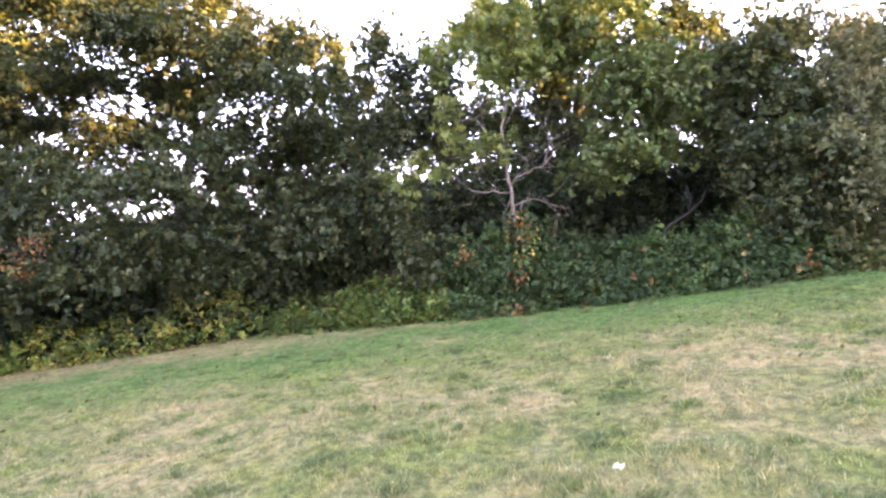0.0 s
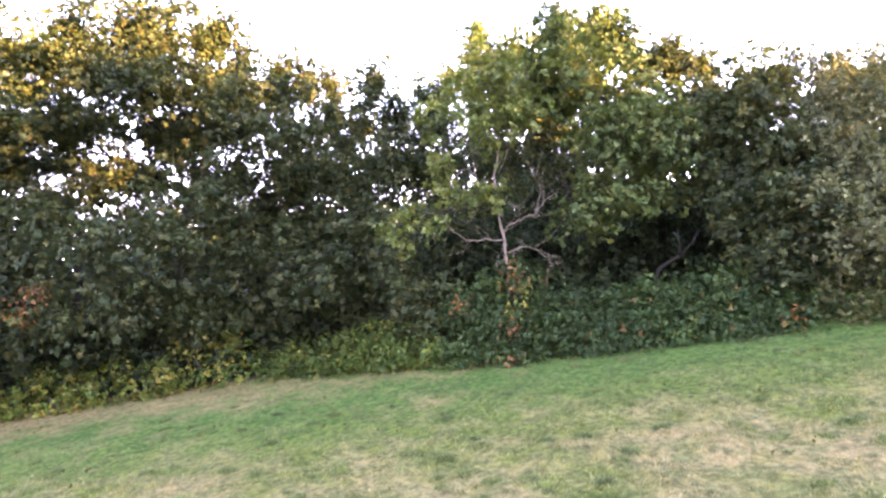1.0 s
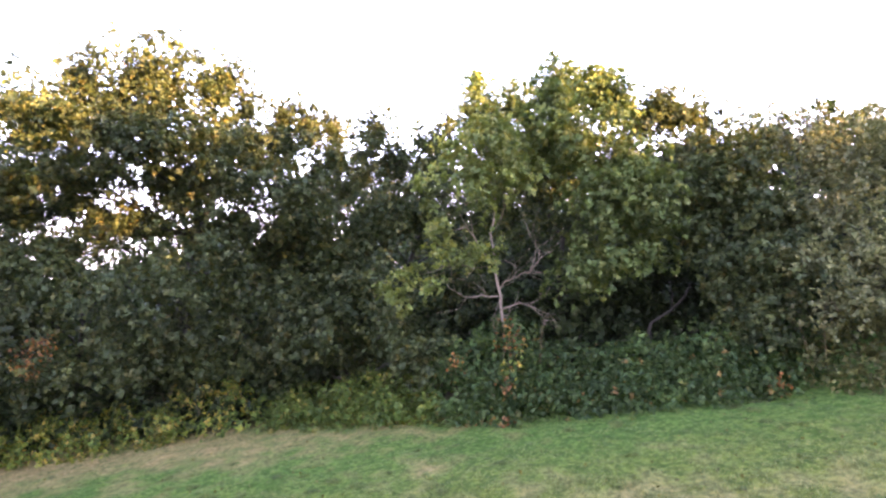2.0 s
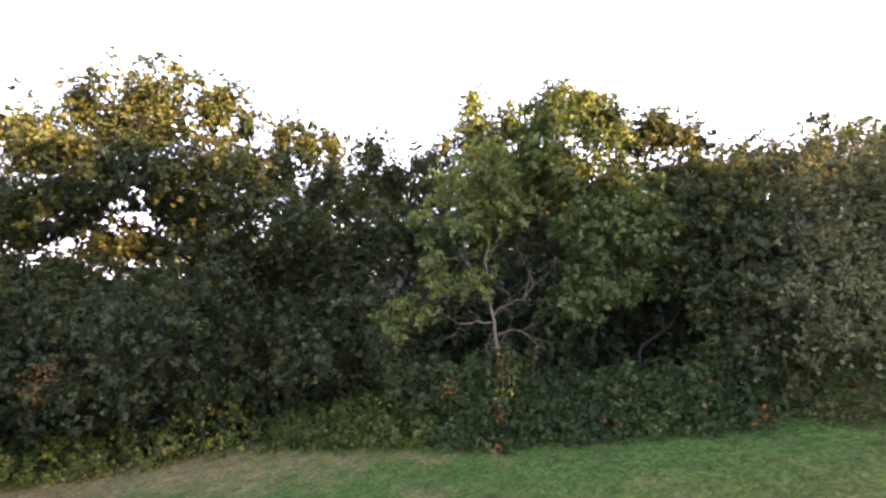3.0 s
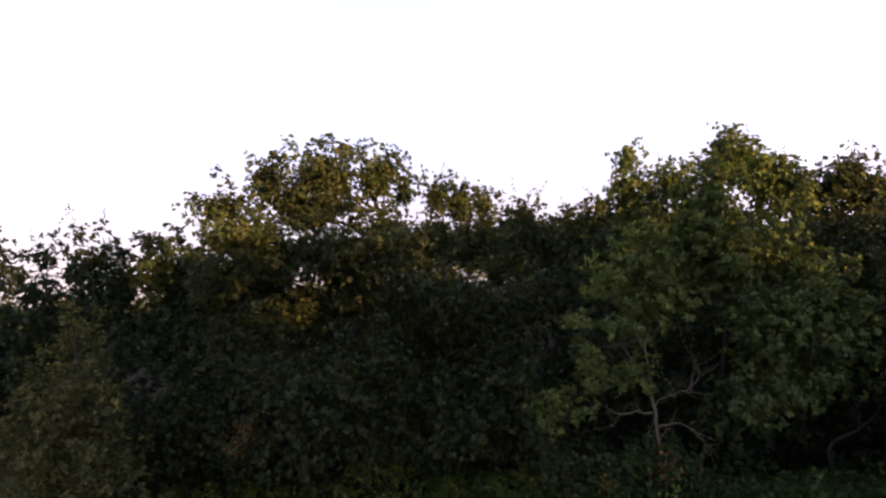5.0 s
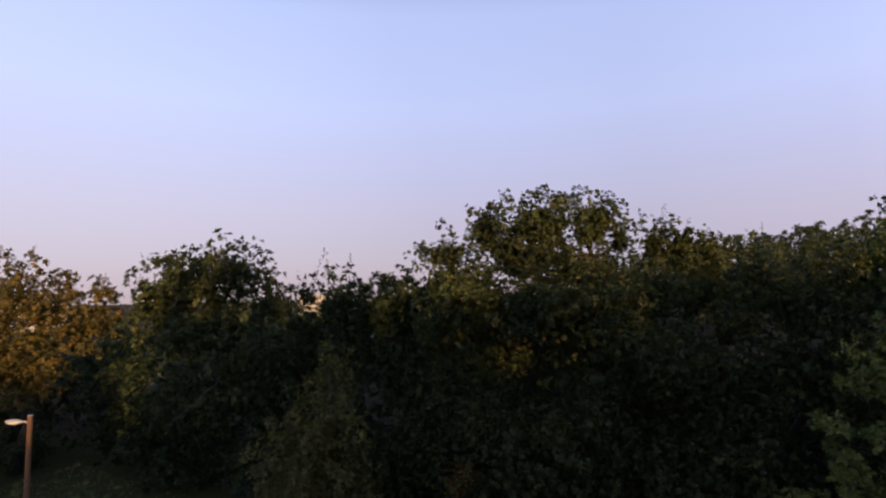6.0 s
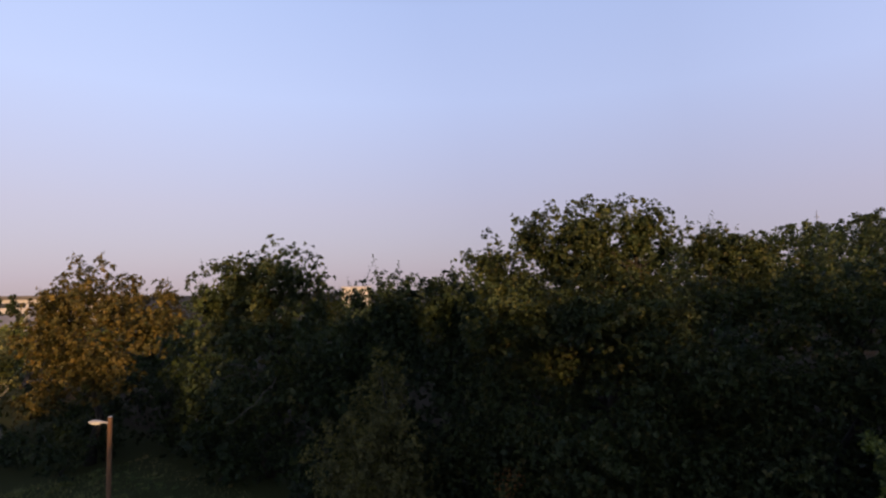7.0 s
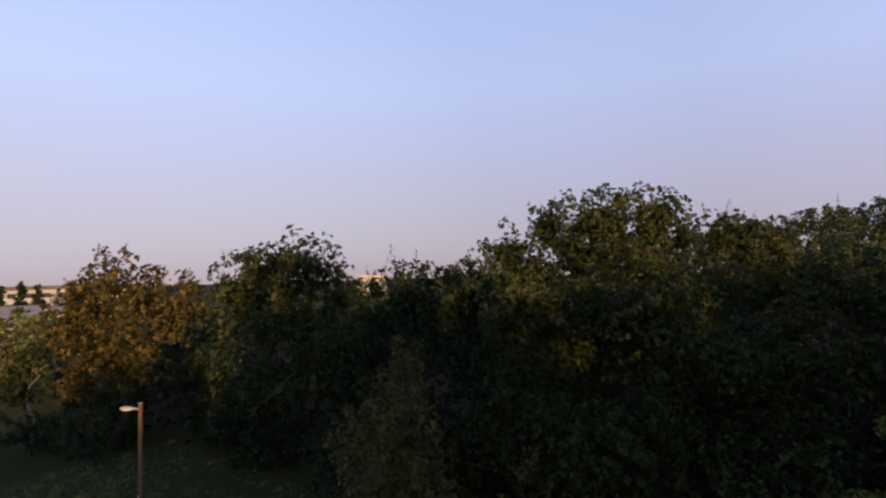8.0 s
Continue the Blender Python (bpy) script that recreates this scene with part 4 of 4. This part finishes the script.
# unseen oaks added across the lawn; their heights shape the low sun's shade
shade_oak = tree("unseen_shade_oak", 27.0, 20.0, [(27, 20, 7.5, 3.2, 3.0, 3.6), (25.6, 18.2, 5.0, 2.8, 2.6, 3.2), (28.4, 21.8, 5.0, 2.8, 2.6, 3.2), (27, 20, 2.6, 3.6, 3.6, 2.4), (26.5, 21.6, 8.0, 2.2, 2.0, 2.6)],
               "unseen leafy oak added across the lawn to block the low sun", OAK, bunches=420, leaves=5, bough=1.1, seed=40, trunk_r=0.3, leaf=0.8, gap=-2.0, sprigs=20, group="oaks across the lawn", fill=1.2)
SHADE_OAK_HEIGHTS = ((-2.2, 1.05), (-8.0, 0.78), (-10.5, 1.12), (-14.0, 1.28), (-18.2, 0.82), (-22.5, 1.4), (-29.5, 1.75), (-33.5, 0.85), (-99, 1.25))
field = np.random.default_rng(41)
for k in range(34):
    y = 15.5 - 2.0 * k
    s = next(high for edge, high in SHADE_OAK_HEIGHTS if y > edge)
    for row in range(2 if s > 1 else 1):
        x = 26.0 + row * 3.6 + field.uniform(-0.6, 0.6)
        ob = copy_thing(shade_oak, pose(x, y + row * 0.9, gz(x, y) - 0.05, 0, 0, field.uniform(0, 360)))
        wide = 0.55 if -9.5 < y < -7.5 else 0.85 * min(1.0, s)
        ob.scale = (wide, wide, s * field.uniform(0.96, 1.03))


# ---- brambles and banks ----
def bank(name, line, label, mat, seed, bunches, leaf=0.066, canes=4, sprigs=160, depth=0.7, category="shrub", sprig_len=0.3):
    """A bank of brambles along line: rows of (x, y of its foot, height)."""
    r = np.random.default_rng(seed)
    line = [(x, y - 0.05, h) for x, y, h in line]
    x0, y0, _ = line[len(line) // 2]
    b = np.array([x0, y0, gz(x0, y0) - 0.03])
    t = thing(name, tuple(b), label, category)
    lobes = []
    for (xa, ya, ha), (xb, yb, hb) in zip(line, line[1:]):
        steps = max(1, int(math.hypot(xb - xa, yb - ya) / 0.5))
        for s in range(steps):
            k = s / steps
            x, y, h = xa + (xb - xa) * k, ya + (yb - ya) * k, (ha + (hb - ha) * k) * r.uniform(0.86, 1.08)
            g = gz(x, y)
            lobes.append((x + r.normal() * 0.1, y + 0.12, g + 0.14, 0.42, 0.32, 0.2))
            lobes.append((x + r.normal() * 0.08, y + depth * 0.55, g + h * 0.28, 0.5, depth * 0.6, h * 0.32))
            lobes.append((x + r.normal() * 0.1, y + depth * 1.1 + 0.1, g + h * 0.62, 0.55, depth * 0.7, h * 0.40))
            lobes.append((x + r.normal() * 0.1, y + depth * 2.0, g + h * 0.72, 0.6, depth * 0.8, h * 0.34))
    lob = np.array(lobes)
    lob[:, :3] -= b
    c = crown_leaves(r, lob, bunches, 8, 0.24, leaf, gap=-1.6, sprigs=sprigs, seed=seed, fill=0.25, sprig_len=sprig_len, ragged=0.8, per_bough=8)
    keep = c[0][:, 2] + b[2] > ground_height(c[0][:, 0] + b[0], c[0][:, 1] + b[1]) + 0.015
    mesh_part("foliage", leaf_mesh("foliage", *[v[keep] for v in c]), mat, t)
    for k in range(canes):
        xa, ya, ha = line[r.integers(0, len(line))]
        xa += r.normal() * 0.4
        g = gz(xa, ya + depth)
        p0 = np.array([xa, ya + depth, g]) - b
        dx = r.uniform(-0.7, 0.7)
        pts = [tuple(p0 + [dx * s, -0.55 * s * s, ha * 1.12 * math.sin(math.pi * (0.05 + 0.62 * s))]) for s in np.linspace(0, 1, 9)]
        part("cane", tube(pts, [0.006 * (1 - 0.6 * s) for s in np.linspace(0, 1, 9)], 5), CANE, t)
    return t


CANE = bark_material("bramble_cane", (0.09, 0.045, 0.03), (0.17, 0.11, 0.06), 30)
bank("bramble_bush", [(-13.5, 12.0, 0.75), (-10.8, 12.2, 0.85), (-9.0, 12.3, 0.8), (-7.6, 12.45, 0.9), (-6.2, 12.6, 1.05), (-5.3, 12.75, 1.05), (-4.65, 12.85, 0.9)], "low bramble bank with yellowing leaves", BRAMBLE_YELLOW, 91, 4600)
bank("bramble_bush", [(-4.0, 12.75, 0.5), (-2.9, 12.4, 0.7), (-1.6, 11.95, 0.8), (-0.5, 11.5, 0.9), (0.3, 11.2, 1.3)], "low green bramble bank beside the gap", BRAMBLE_MID, 92, 3600)
bank("bramble_bush", [(0.3, 11.2, 1.35), (1.0, 10.95, 1.85), (1.6, 10.85, 1.8), (2.2, 10.8, 1.3), (3.4, 10.6, 1.05), (4.4, 10.45, 1.05), (5.4, 10.25, 1.1), (6.2, 10.05, 1.15), (7.1, 9.9, 1.05)], "tall dense bramble hedge along the lawn", BRAMBLE, 93, 8000, canes=5)
bank("ivy_bank", [(7.0, 11.0, 1.4), (7.6, 10.8, 1.9), (8.4, 10.6, 2.1)], "ivy-covered bank rising behind the hedge", BRAMBLE, 94, 2800, canes=2)
# bank where a lens flare lies; the flare's tint is in its leaves
bank("flare_tinted_bank", [(7.3, 9.85, 0.8), (7.9, 9.75, 1.5), (8.6, 9.6, 2.0), (9.6, 9.4, 2.1), (11.0, 9.2, 2.0), (13.0, 9.0, 2.0)], "bramble bank at the hedge's end, tinted olive like a lens flare", FLARE_OLIVE_LEAF, 95, 4200, canes=8, sprigs=120)


# the leaning trunk in the hollow
lx, ly = 5.15, 13.3
leaning = thing("leaning_trunk", (lx, ly, gz(lx, ly) - 0.05), "bare leaning trunk in a dark hollow", "tree trunk")
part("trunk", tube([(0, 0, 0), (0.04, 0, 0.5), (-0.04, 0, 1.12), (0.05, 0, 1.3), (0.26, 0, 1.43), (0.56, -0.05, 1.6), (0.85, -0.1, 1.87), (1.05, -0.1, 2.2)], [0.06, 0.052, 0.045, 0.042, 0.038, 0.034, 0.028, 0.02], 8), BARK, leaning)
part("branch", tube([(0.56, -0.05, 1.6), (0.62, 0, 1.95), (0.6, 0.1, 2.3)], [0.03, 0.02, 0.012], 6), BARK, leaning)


def leaf_spray(name, centre, radius, count, mat, label, seed, category="leaves", leaf=0.1):
    r = np.random.default_rng(seed)
    c = r.normal(size=(count, 3)) * radius
    t = thing(name, centre, label, category)
    part("stem", tube(wander(r, (0, 0.1, -radius * 2.2), (0, 0, radius), 6, 0.3), [0.005] * 6, 5), CANE, t)
    mesh_part("foliage", leaf_mesh("foliage", c, unit(r.normal(size=c.shape) + [0, -0.6, 0.4]), unit(r.normal(size=c.shape)), np.full(count, leaf), np.full(count, leaf * 0.65)), mat, t)


for k, (x, y, z, rad, cnt) in enumerate([(-9.25, 12.4, 2.4, 0.15, 50), (-9.0, 12.4, 2.1, 0.1, 26), (-8.65, 12.3, 2.7, 0.16, 40), (-8.9, 12.4, 2.75, 0.12, 26)]):
    leaf_spray("reddened_spray", (x, y - 0.6, z), rad, cnt, RED_LEAF, "spray of red autumn leaves in the oak", 120 + k)
for k, (x, y, z, rad, cnt) in enumerate([(1.55, 11.3, 2.35, 0.17, 70), (1.75, 11.25, 1.05, 0.14, 40), (6.3, 10.0, 1.35, 0.12, 34), (-1.3, 12.5, 1.5, 0.12, 34), (1.35, 10.85, 1.45, 0.1, 24), (1.5, 11.0, 1.9, 0.16, 36), (1.25, 10.75, 0.75, 0.14, 36), (1.6, 10.75, 0.6, 0.12, 26), (0.35, 11.35, 1.9, 0.12, 26), (1.75, 11.5, 2.2, 0.14, 30), (0.6, 10.95, 0.6, 0.12, 20)]):
    leaf_spray("yellowed_spray", (x, y, z), rad, cnt, BRAMBLE_YELLOW if k % 2 else RED_LEAF, "spray of yellow and red leaves in the brambles", 130 + k)


# ---- wood behind and far hills: uncountable foliage ----
def foliage_mass(name, lobes, bunches, bough, leaf, mat, label, seed, category="wood", ragged=1.2, fill=0.4):
    r = np.random.default_rng(seed)
    c = crown_leaves(r, lobes, bunches, 7, bough, leaf, gap=-2.5, sprigs=0, seed=seed, fill=fill, ragged=ragged)
    mesh = leaf_mesh(name, *c)
    mesh.materials.append(mat)
    return tagged(new(name, mesh), label, category, kind="stuff")


r = np.random.default_rng(50)
lobes = []
near = []
for x in np.arange(-62, 26, 2.4):
    for y in (20.5, 23.0, 26.0, 29.5) if x > -28 else (14.5, 18.0, 23.0):
        xx, yy = x + r.uniform(-0.8, 0.8), y + r.uniform(-1, 1)
        if xx > -6.5:
            (near if xx < 6 else lobes).append((xx, yy, 8.05 + (y - 20) * 0.035 + r.uniform(-0.35, 0.2), 1.7, 1.5, 0.75))
            if xx > 1:
                lobes.append((xx, yy, 5.6, 1.9, 1.6, 1.6))
                lobes.append((xx, yy, 3.0, 1.9, 1.6, 1.6))
        if xx < 1:
            top = 4.0 + (y - 19) * 0.09 + (1.6 if xx < -17 else 0) + r.uniform(-0.5, 0.5)
            lobes.append((xx, yy, gz(xx, yy) + top - 1.7, 1.8, 1.8, 1.5))
foliage_mass("wood_behind", lobes, 15500, 0.6, 0.3, FAR_LEAF, "shaded wood canopy behind the front trees", 51)
foliage_mass("wood_behind", near, 6500, 0.42, 0.14, OAK, "oak tops of the wood seen over the front row", 55)
lobes = []
for x in np.arange(-80, 34, 4.2):
    for y in (32.0, 36.5, 42.0, 48.0, 55.0, 63.0, 72.0):
        xx, yy = x + r.uniform(-1.2, 1.2), y + r.uniform(-1.5, 1.5)
        g = gz(xx, yy)
        top = 9.0 + (yy - 30) * 0.03 if xx > -6.5 - (yy - 30) * 0.3 else min(g + 5.2, 7.4)
        lobes.append((xx, yy, top - 1.6 + r.uniform(-0.5, 0.3), 2.7, 2.6, 1.4))
foliage_mass("wood_behind", lobes, 9000, 1.1, 0.5, FAR_LEAF, "unbroken canopy of the wood running up the hill", 54)
FWD, RIGHT = np.array([-0.675, 0.737]), np.array([0.737, 0.675])


def far_place(ahead, aside):
    q = np.array([0.92, -2.59]) + FWD * ahead + RIGHT * aside
    return float(q[0]), float(q[1])


lobes = []
for k in range(58):
    ahead = r.uniform(66, 112)
    aside = r.uniform(0.30, 1.1) * ahead
    x, y = far_place(ahead, aside)
    tip = 9.0 + ahead * min(0.13, 0.028 + 0.112 * (aside / ahead - 0.02)) * r.uniform(0.90, 1.03)
    lobes.append((x, y, tip - 3.2, 4.2, 4.2, 3.2))
    if k % 2:
        lobes.append((x + r.normal(), y - 2, tip - 7.0, 5.0, 4.6, 4.5))
foliage_mass("far_wood", lobes, 14000, 0.6, 0.4, FAR_LEAF, "dark wood covering the hill on the skyline", 52, ragged=0.4, fill=0.9)
lobes = []
for k in range(70):
    ahead = r.uniform(150, 230)
    aside = r.uniform(-0.85, 0.36) * ahead
    x, y = far_place(ahead, aside)
    tip = 8.3 + ahead * (0.024 if aside > -0.06 * ahead else -0.002 if aside > -0.45 * ahead else -0.022) * r.uniform(0.85, 1.05)
    lobes.append((x, y, tip - 5, 7.5, 7.5, 5.0))
foliage_mass("far_wood", lobes, 4000, 2.2, 1.0, FAR_LEAF, "distant tree belt along the skyline", 53)


# ---- the street lamp ----
def street_lamp(x, y, top):
    g = gz(x, y)
    t = thing("street_lamp", (x, y, g), "timber-post street lamp with a grey lantern", "street lamp")
    h = top - g
    part("post", tube([(0, 0, -0.3), (0, 0, 0.6), (0.005, 0, h * 0.5), (0, 0, h - 0.02), (0, 0, h)], [0.086, 0.083, 0.076, 0.07, 0.064], 14), POST_WOOD, t)
    away = Vector((-0.737, -0.675, 0))
    p0, p1 = away * 0.06 + Vector((0, 0, h - 0.20)), away * 0.24 + Vector((0, 0, h - 0.17))
    part("bracket", tube([p0, (p0 + p1) / 2 + Vector((0, 0, 0.02)), p1], [0.032, 0.03, 0.03], 10), ALLOY, t)
    bm = bmesh.new()
    bmesh.ops.create_uvsphere(bm, u_segments=18, v_segments=10, radius=1)
    turn = Matrix.Rotation(math.atan2(away.y, away.x), 4, "Z")
    place = Matrix.Translation(away * 0.44 + Vector((0, 0, h - 0.17))) @ turn @ Matrix.Rotation(radians(-4), 4, "Y")
    for v in bm.verts:
        v.co = Vector((v.co.x * 0.27, v.co.y * (0.12 + 0.03 * v.co.x), v.co.z * (0.085 if v.co.z > 0 else 0.03)))
    bm.transform(place)
    for f in bm.faces:
        f.smooth = True
    head = part("lantern", bm, ALLOY, t, "grey alloy lantern head")
    bm = bmesh.new()
    bmesh.ops.create_uvsphere(bm, u_segments=16, v_segments=8, radius=1)
    for v in bm.verts:
        v.co = Vector((v.co.x * 0.19 + 0.04, v.co.y * 0.095, v.co.z * 0.05 - 0.02))
    bm.transform(place)
    for f in bm.faces:
        f.smooth = True
    part("lens", bm, LENS, head, "pale translucent lamp lens")
    part("tag", box_bm(-0.03, -0.092, 2.1, 0.03, -0.07, 2.2, 0.004), LENS, t, "small white plate")
    part("cap", tube([(0, 0, h), (0, 0, h + 0.02)], [0.075, 0.068], 14), ALLOY, t)


street_lamp(-19.8, 4.65, 4.27)


# ---- mushroom on the lawn ----
def mushroom(x, y):
    g = gz(x, y) - 0.015
    t = thing("mushroom", (x, y, g), "pale cream mushroom standing in the grass", "mushroom")
    part("stem", tube([(0, 0, -0.02), (0.004, 0, 0.03), (0, 0, 0.05)], [0.013, 0.011, 0.012], 10), CAP, t)
    bm = bmesh.new()
    bmesh.ops.create_uvsphere(bm, u_segments=20, v_segments=12, radius=1)
    for v in bm.verts:
        a = math.atan2(v.co.y, v.co.x)
        w = 1 + 0.16 * math.sin(3 * a + 0.6) + 0.13 * math.sin(5 * a)
        v.co = Vector((v.co.x * 0.034 * w, v.co.y * 0.03 * w, 0.055 + v.co.z * (0.024 if v.co.z > 0 else 0.012) + 0.009 * math.sin(3 * a + 2.0) * math.hypot(v.co.x, v.co.y) - 0.012 * max(0.0, v.co.z) ** 6))
    for f in bm.faces:
        f.smooth = True
    part("cap", bm, CAP, t, "cream cap with a wavy rim")


mushroom(0.955, 3.22)


# ---- distant buildings ----
def long_building(ahead, aside, length, depth, base, eave, ridge, rows, count, label, wall, roof_mat, flat=False):
    x, y = far_place(ahead, aside)
    t = thing("building", (x, y, base), label, "building")
    t.rotation_euler = (0, 0, math.atan2(RIGHT[1], RIGHT[0]) + math.atan2(-aside, ahead))
    h = eave - base
    part("wall", box_bm(-length / 2, 0, 0, length / 2, depth, h), wall, t)
    if flat:
        part("roof", box_bm(-length / 2 - 0.5, -0.5, h, length / 2 + 0.5, depth + 0.5, ridge - base, 0.1), roof_mat, t)
    else:
        bm = bmesh.new()
        ring = [(-length / 2 - 0.4, -0.5, h), (-length / 2 - 0.4, depth + 0.5, h), (-length / 2 - 0.4, depth / 2, ridge - base)]
        a = [bm.verts.new(v) for v in ring]
        c = [bm.verts.new((-v[0], v[1], v[2])) for v in ring]
        bm.faces.new(a), bm.faces.new(c[::-1])
        for i in range(3):
            bm.faces.new((a[i], c[i], c[(i + 1) % 3], a[(i + 1) % 3]))
        bmesh.ops.recalc_face_normals(bm, faces=bm.faces)
        part("roof", bm, roof_mat, t)
    step = length / count
    for j in range(rows):
        for i in range(count):
            cx, cz = -length / 2 + step * (i + 0.5), h - (h / rows) * (j + 0.55)
            part("window", box_bm(cx - step * 0.24, -0.06, cz - h / rows * 0.22, cx + step * 0.24, 0.12, cz + h / rows * 0.22), GLASS, t)
    return t


long_building(150, -108, 52, 12, gz(*far_place(150, -108)), 7.6, 8.6, 3, 14, "long white apartment block under a dark flat roof", RENDERED, ROOF, True)
long_building(100, -79, 12, 9, gz(*far_place(100, -79)), 2.6, 4.9, 2, 4, "white house with a grey slate roof", RENDERED, SLATE)
long_building(110, -70, 9, 8, gz(*far_place(110, -70)), 3.0, 4.8, 2, 3, "low white house among garden trees", RENDERED, SLATE)
long_building(300, -38, 15, 12, gz(*far_place(300, -34)), 9.6, 10.4, 4, 9, "distant sunlit white block", RENDERED, RENDERED, True)
for k, (ahead, aside, tip, w) in enumerate([(130, -97.5, 9.8, 1.4), (130, -93.5, 8.6, 1.2), (128, -100.5, 8.6, 1.1)]):
    x, y = far_place(ahead, aside)
    g = gz(x, y)
    h = tip - g
    tree("conifer", x, y, [(x, y, g + h * f, w * s, w * s, h * 0.16) for f, s in ((0.2, 1.0), (0.4, 0.9), (0.58, 0.72), (0.75, 0.5), (0.88, 0.3))], "dark narrow conifer beside the white block", DARK_SHADED_LEAF,
         bunches=800, leaves=7, bough=0.5, leaf=0.35, seed=140 + k, trunk_r=0.2, gap=-3, sprigs=0, ragged=0.3, fill=0.6, back=1.0, limbs=False, group="conifers by the buildings")

# the thin mast on the hill
mx_, my_ = far_place(100, 71)
mz = gz(mx_, my_)
mast = thing("radio_mast", (mx_, my_, mz), "thin grey lattice mast on the wooded hill", "mast")
part("pole", tube([(0, 0, -0.5), (0, 0, 6), (0, 0, 21.2 - mz)], [0.22, 0.14, 0.05], 8), STEEL, mast)
for zz in (17.6, 18.8, 20.0):
    part("crossbar", tube([(-0.5, 0, zz - mz), (0.5, 0, zz - mz)], [0.05, 0.05], 6), STEEL, mast)

# the gravel path beyond the lamp
bm = bmesh.new()
line = [(-28.6, -1.5), (-30.4, 0.6), (-32.4, 1.9), (-35.0, 2.2), (-39, 1.4), (-46, -1.0)]
rows_ = []
for k, (x, y) in enumerate(line):
    q0, q1 = line[max(0, k - 1)], line[min(len(line) - 1, k + 1)]
    d = Vector((q1[0] - q0[0], q1[1] - q0[1])).normalized()
    nx, ny = -d.y * 0.55, d.x * 0.55
    rows_.append([bm.verts.new((x + nx * s, y + ny * s, gz(x + nx * s, y + ny * s) + (0.05 if abs(s) < 1 else -0.12))) for s in (-1.02, -0.9, 0, 0.9, 1.02)])
for a, c in zip(rows_, rows_[1:]):
    for i in range(4):
        bm.faces.new((a[i], a[i + 1], c[i + 1], c[i]))
path = part("path", bm, PATH_STONE, None, "narrow pale gravel path")
tagged(path, category="path", kind="structure")

# fallen leaves on the lawn
r = np.random.default_rng(70)
cnt = 420
x, y = r.uniform(-9, 9, cnt), 3 + 8.5 * r.random(cnt)
c = np.stack([x, y, ground_height(x, y) + 0.035], 1)
mesh = leaf_mesh("fallen_leaves", c, unit(r.normal(size=c.shape) * 0.35 + [0, 0, 1]), unit(r.normal(size=c.shape)), np.full(cnt, 0.07), np.full(cnt, 0.045))
mesh.materials.append(DRY_LEAF)
tagged(new("fallen_leaves", mesh), "scattered dry leaves lying on the lawn", "leaves", kind="stuff")
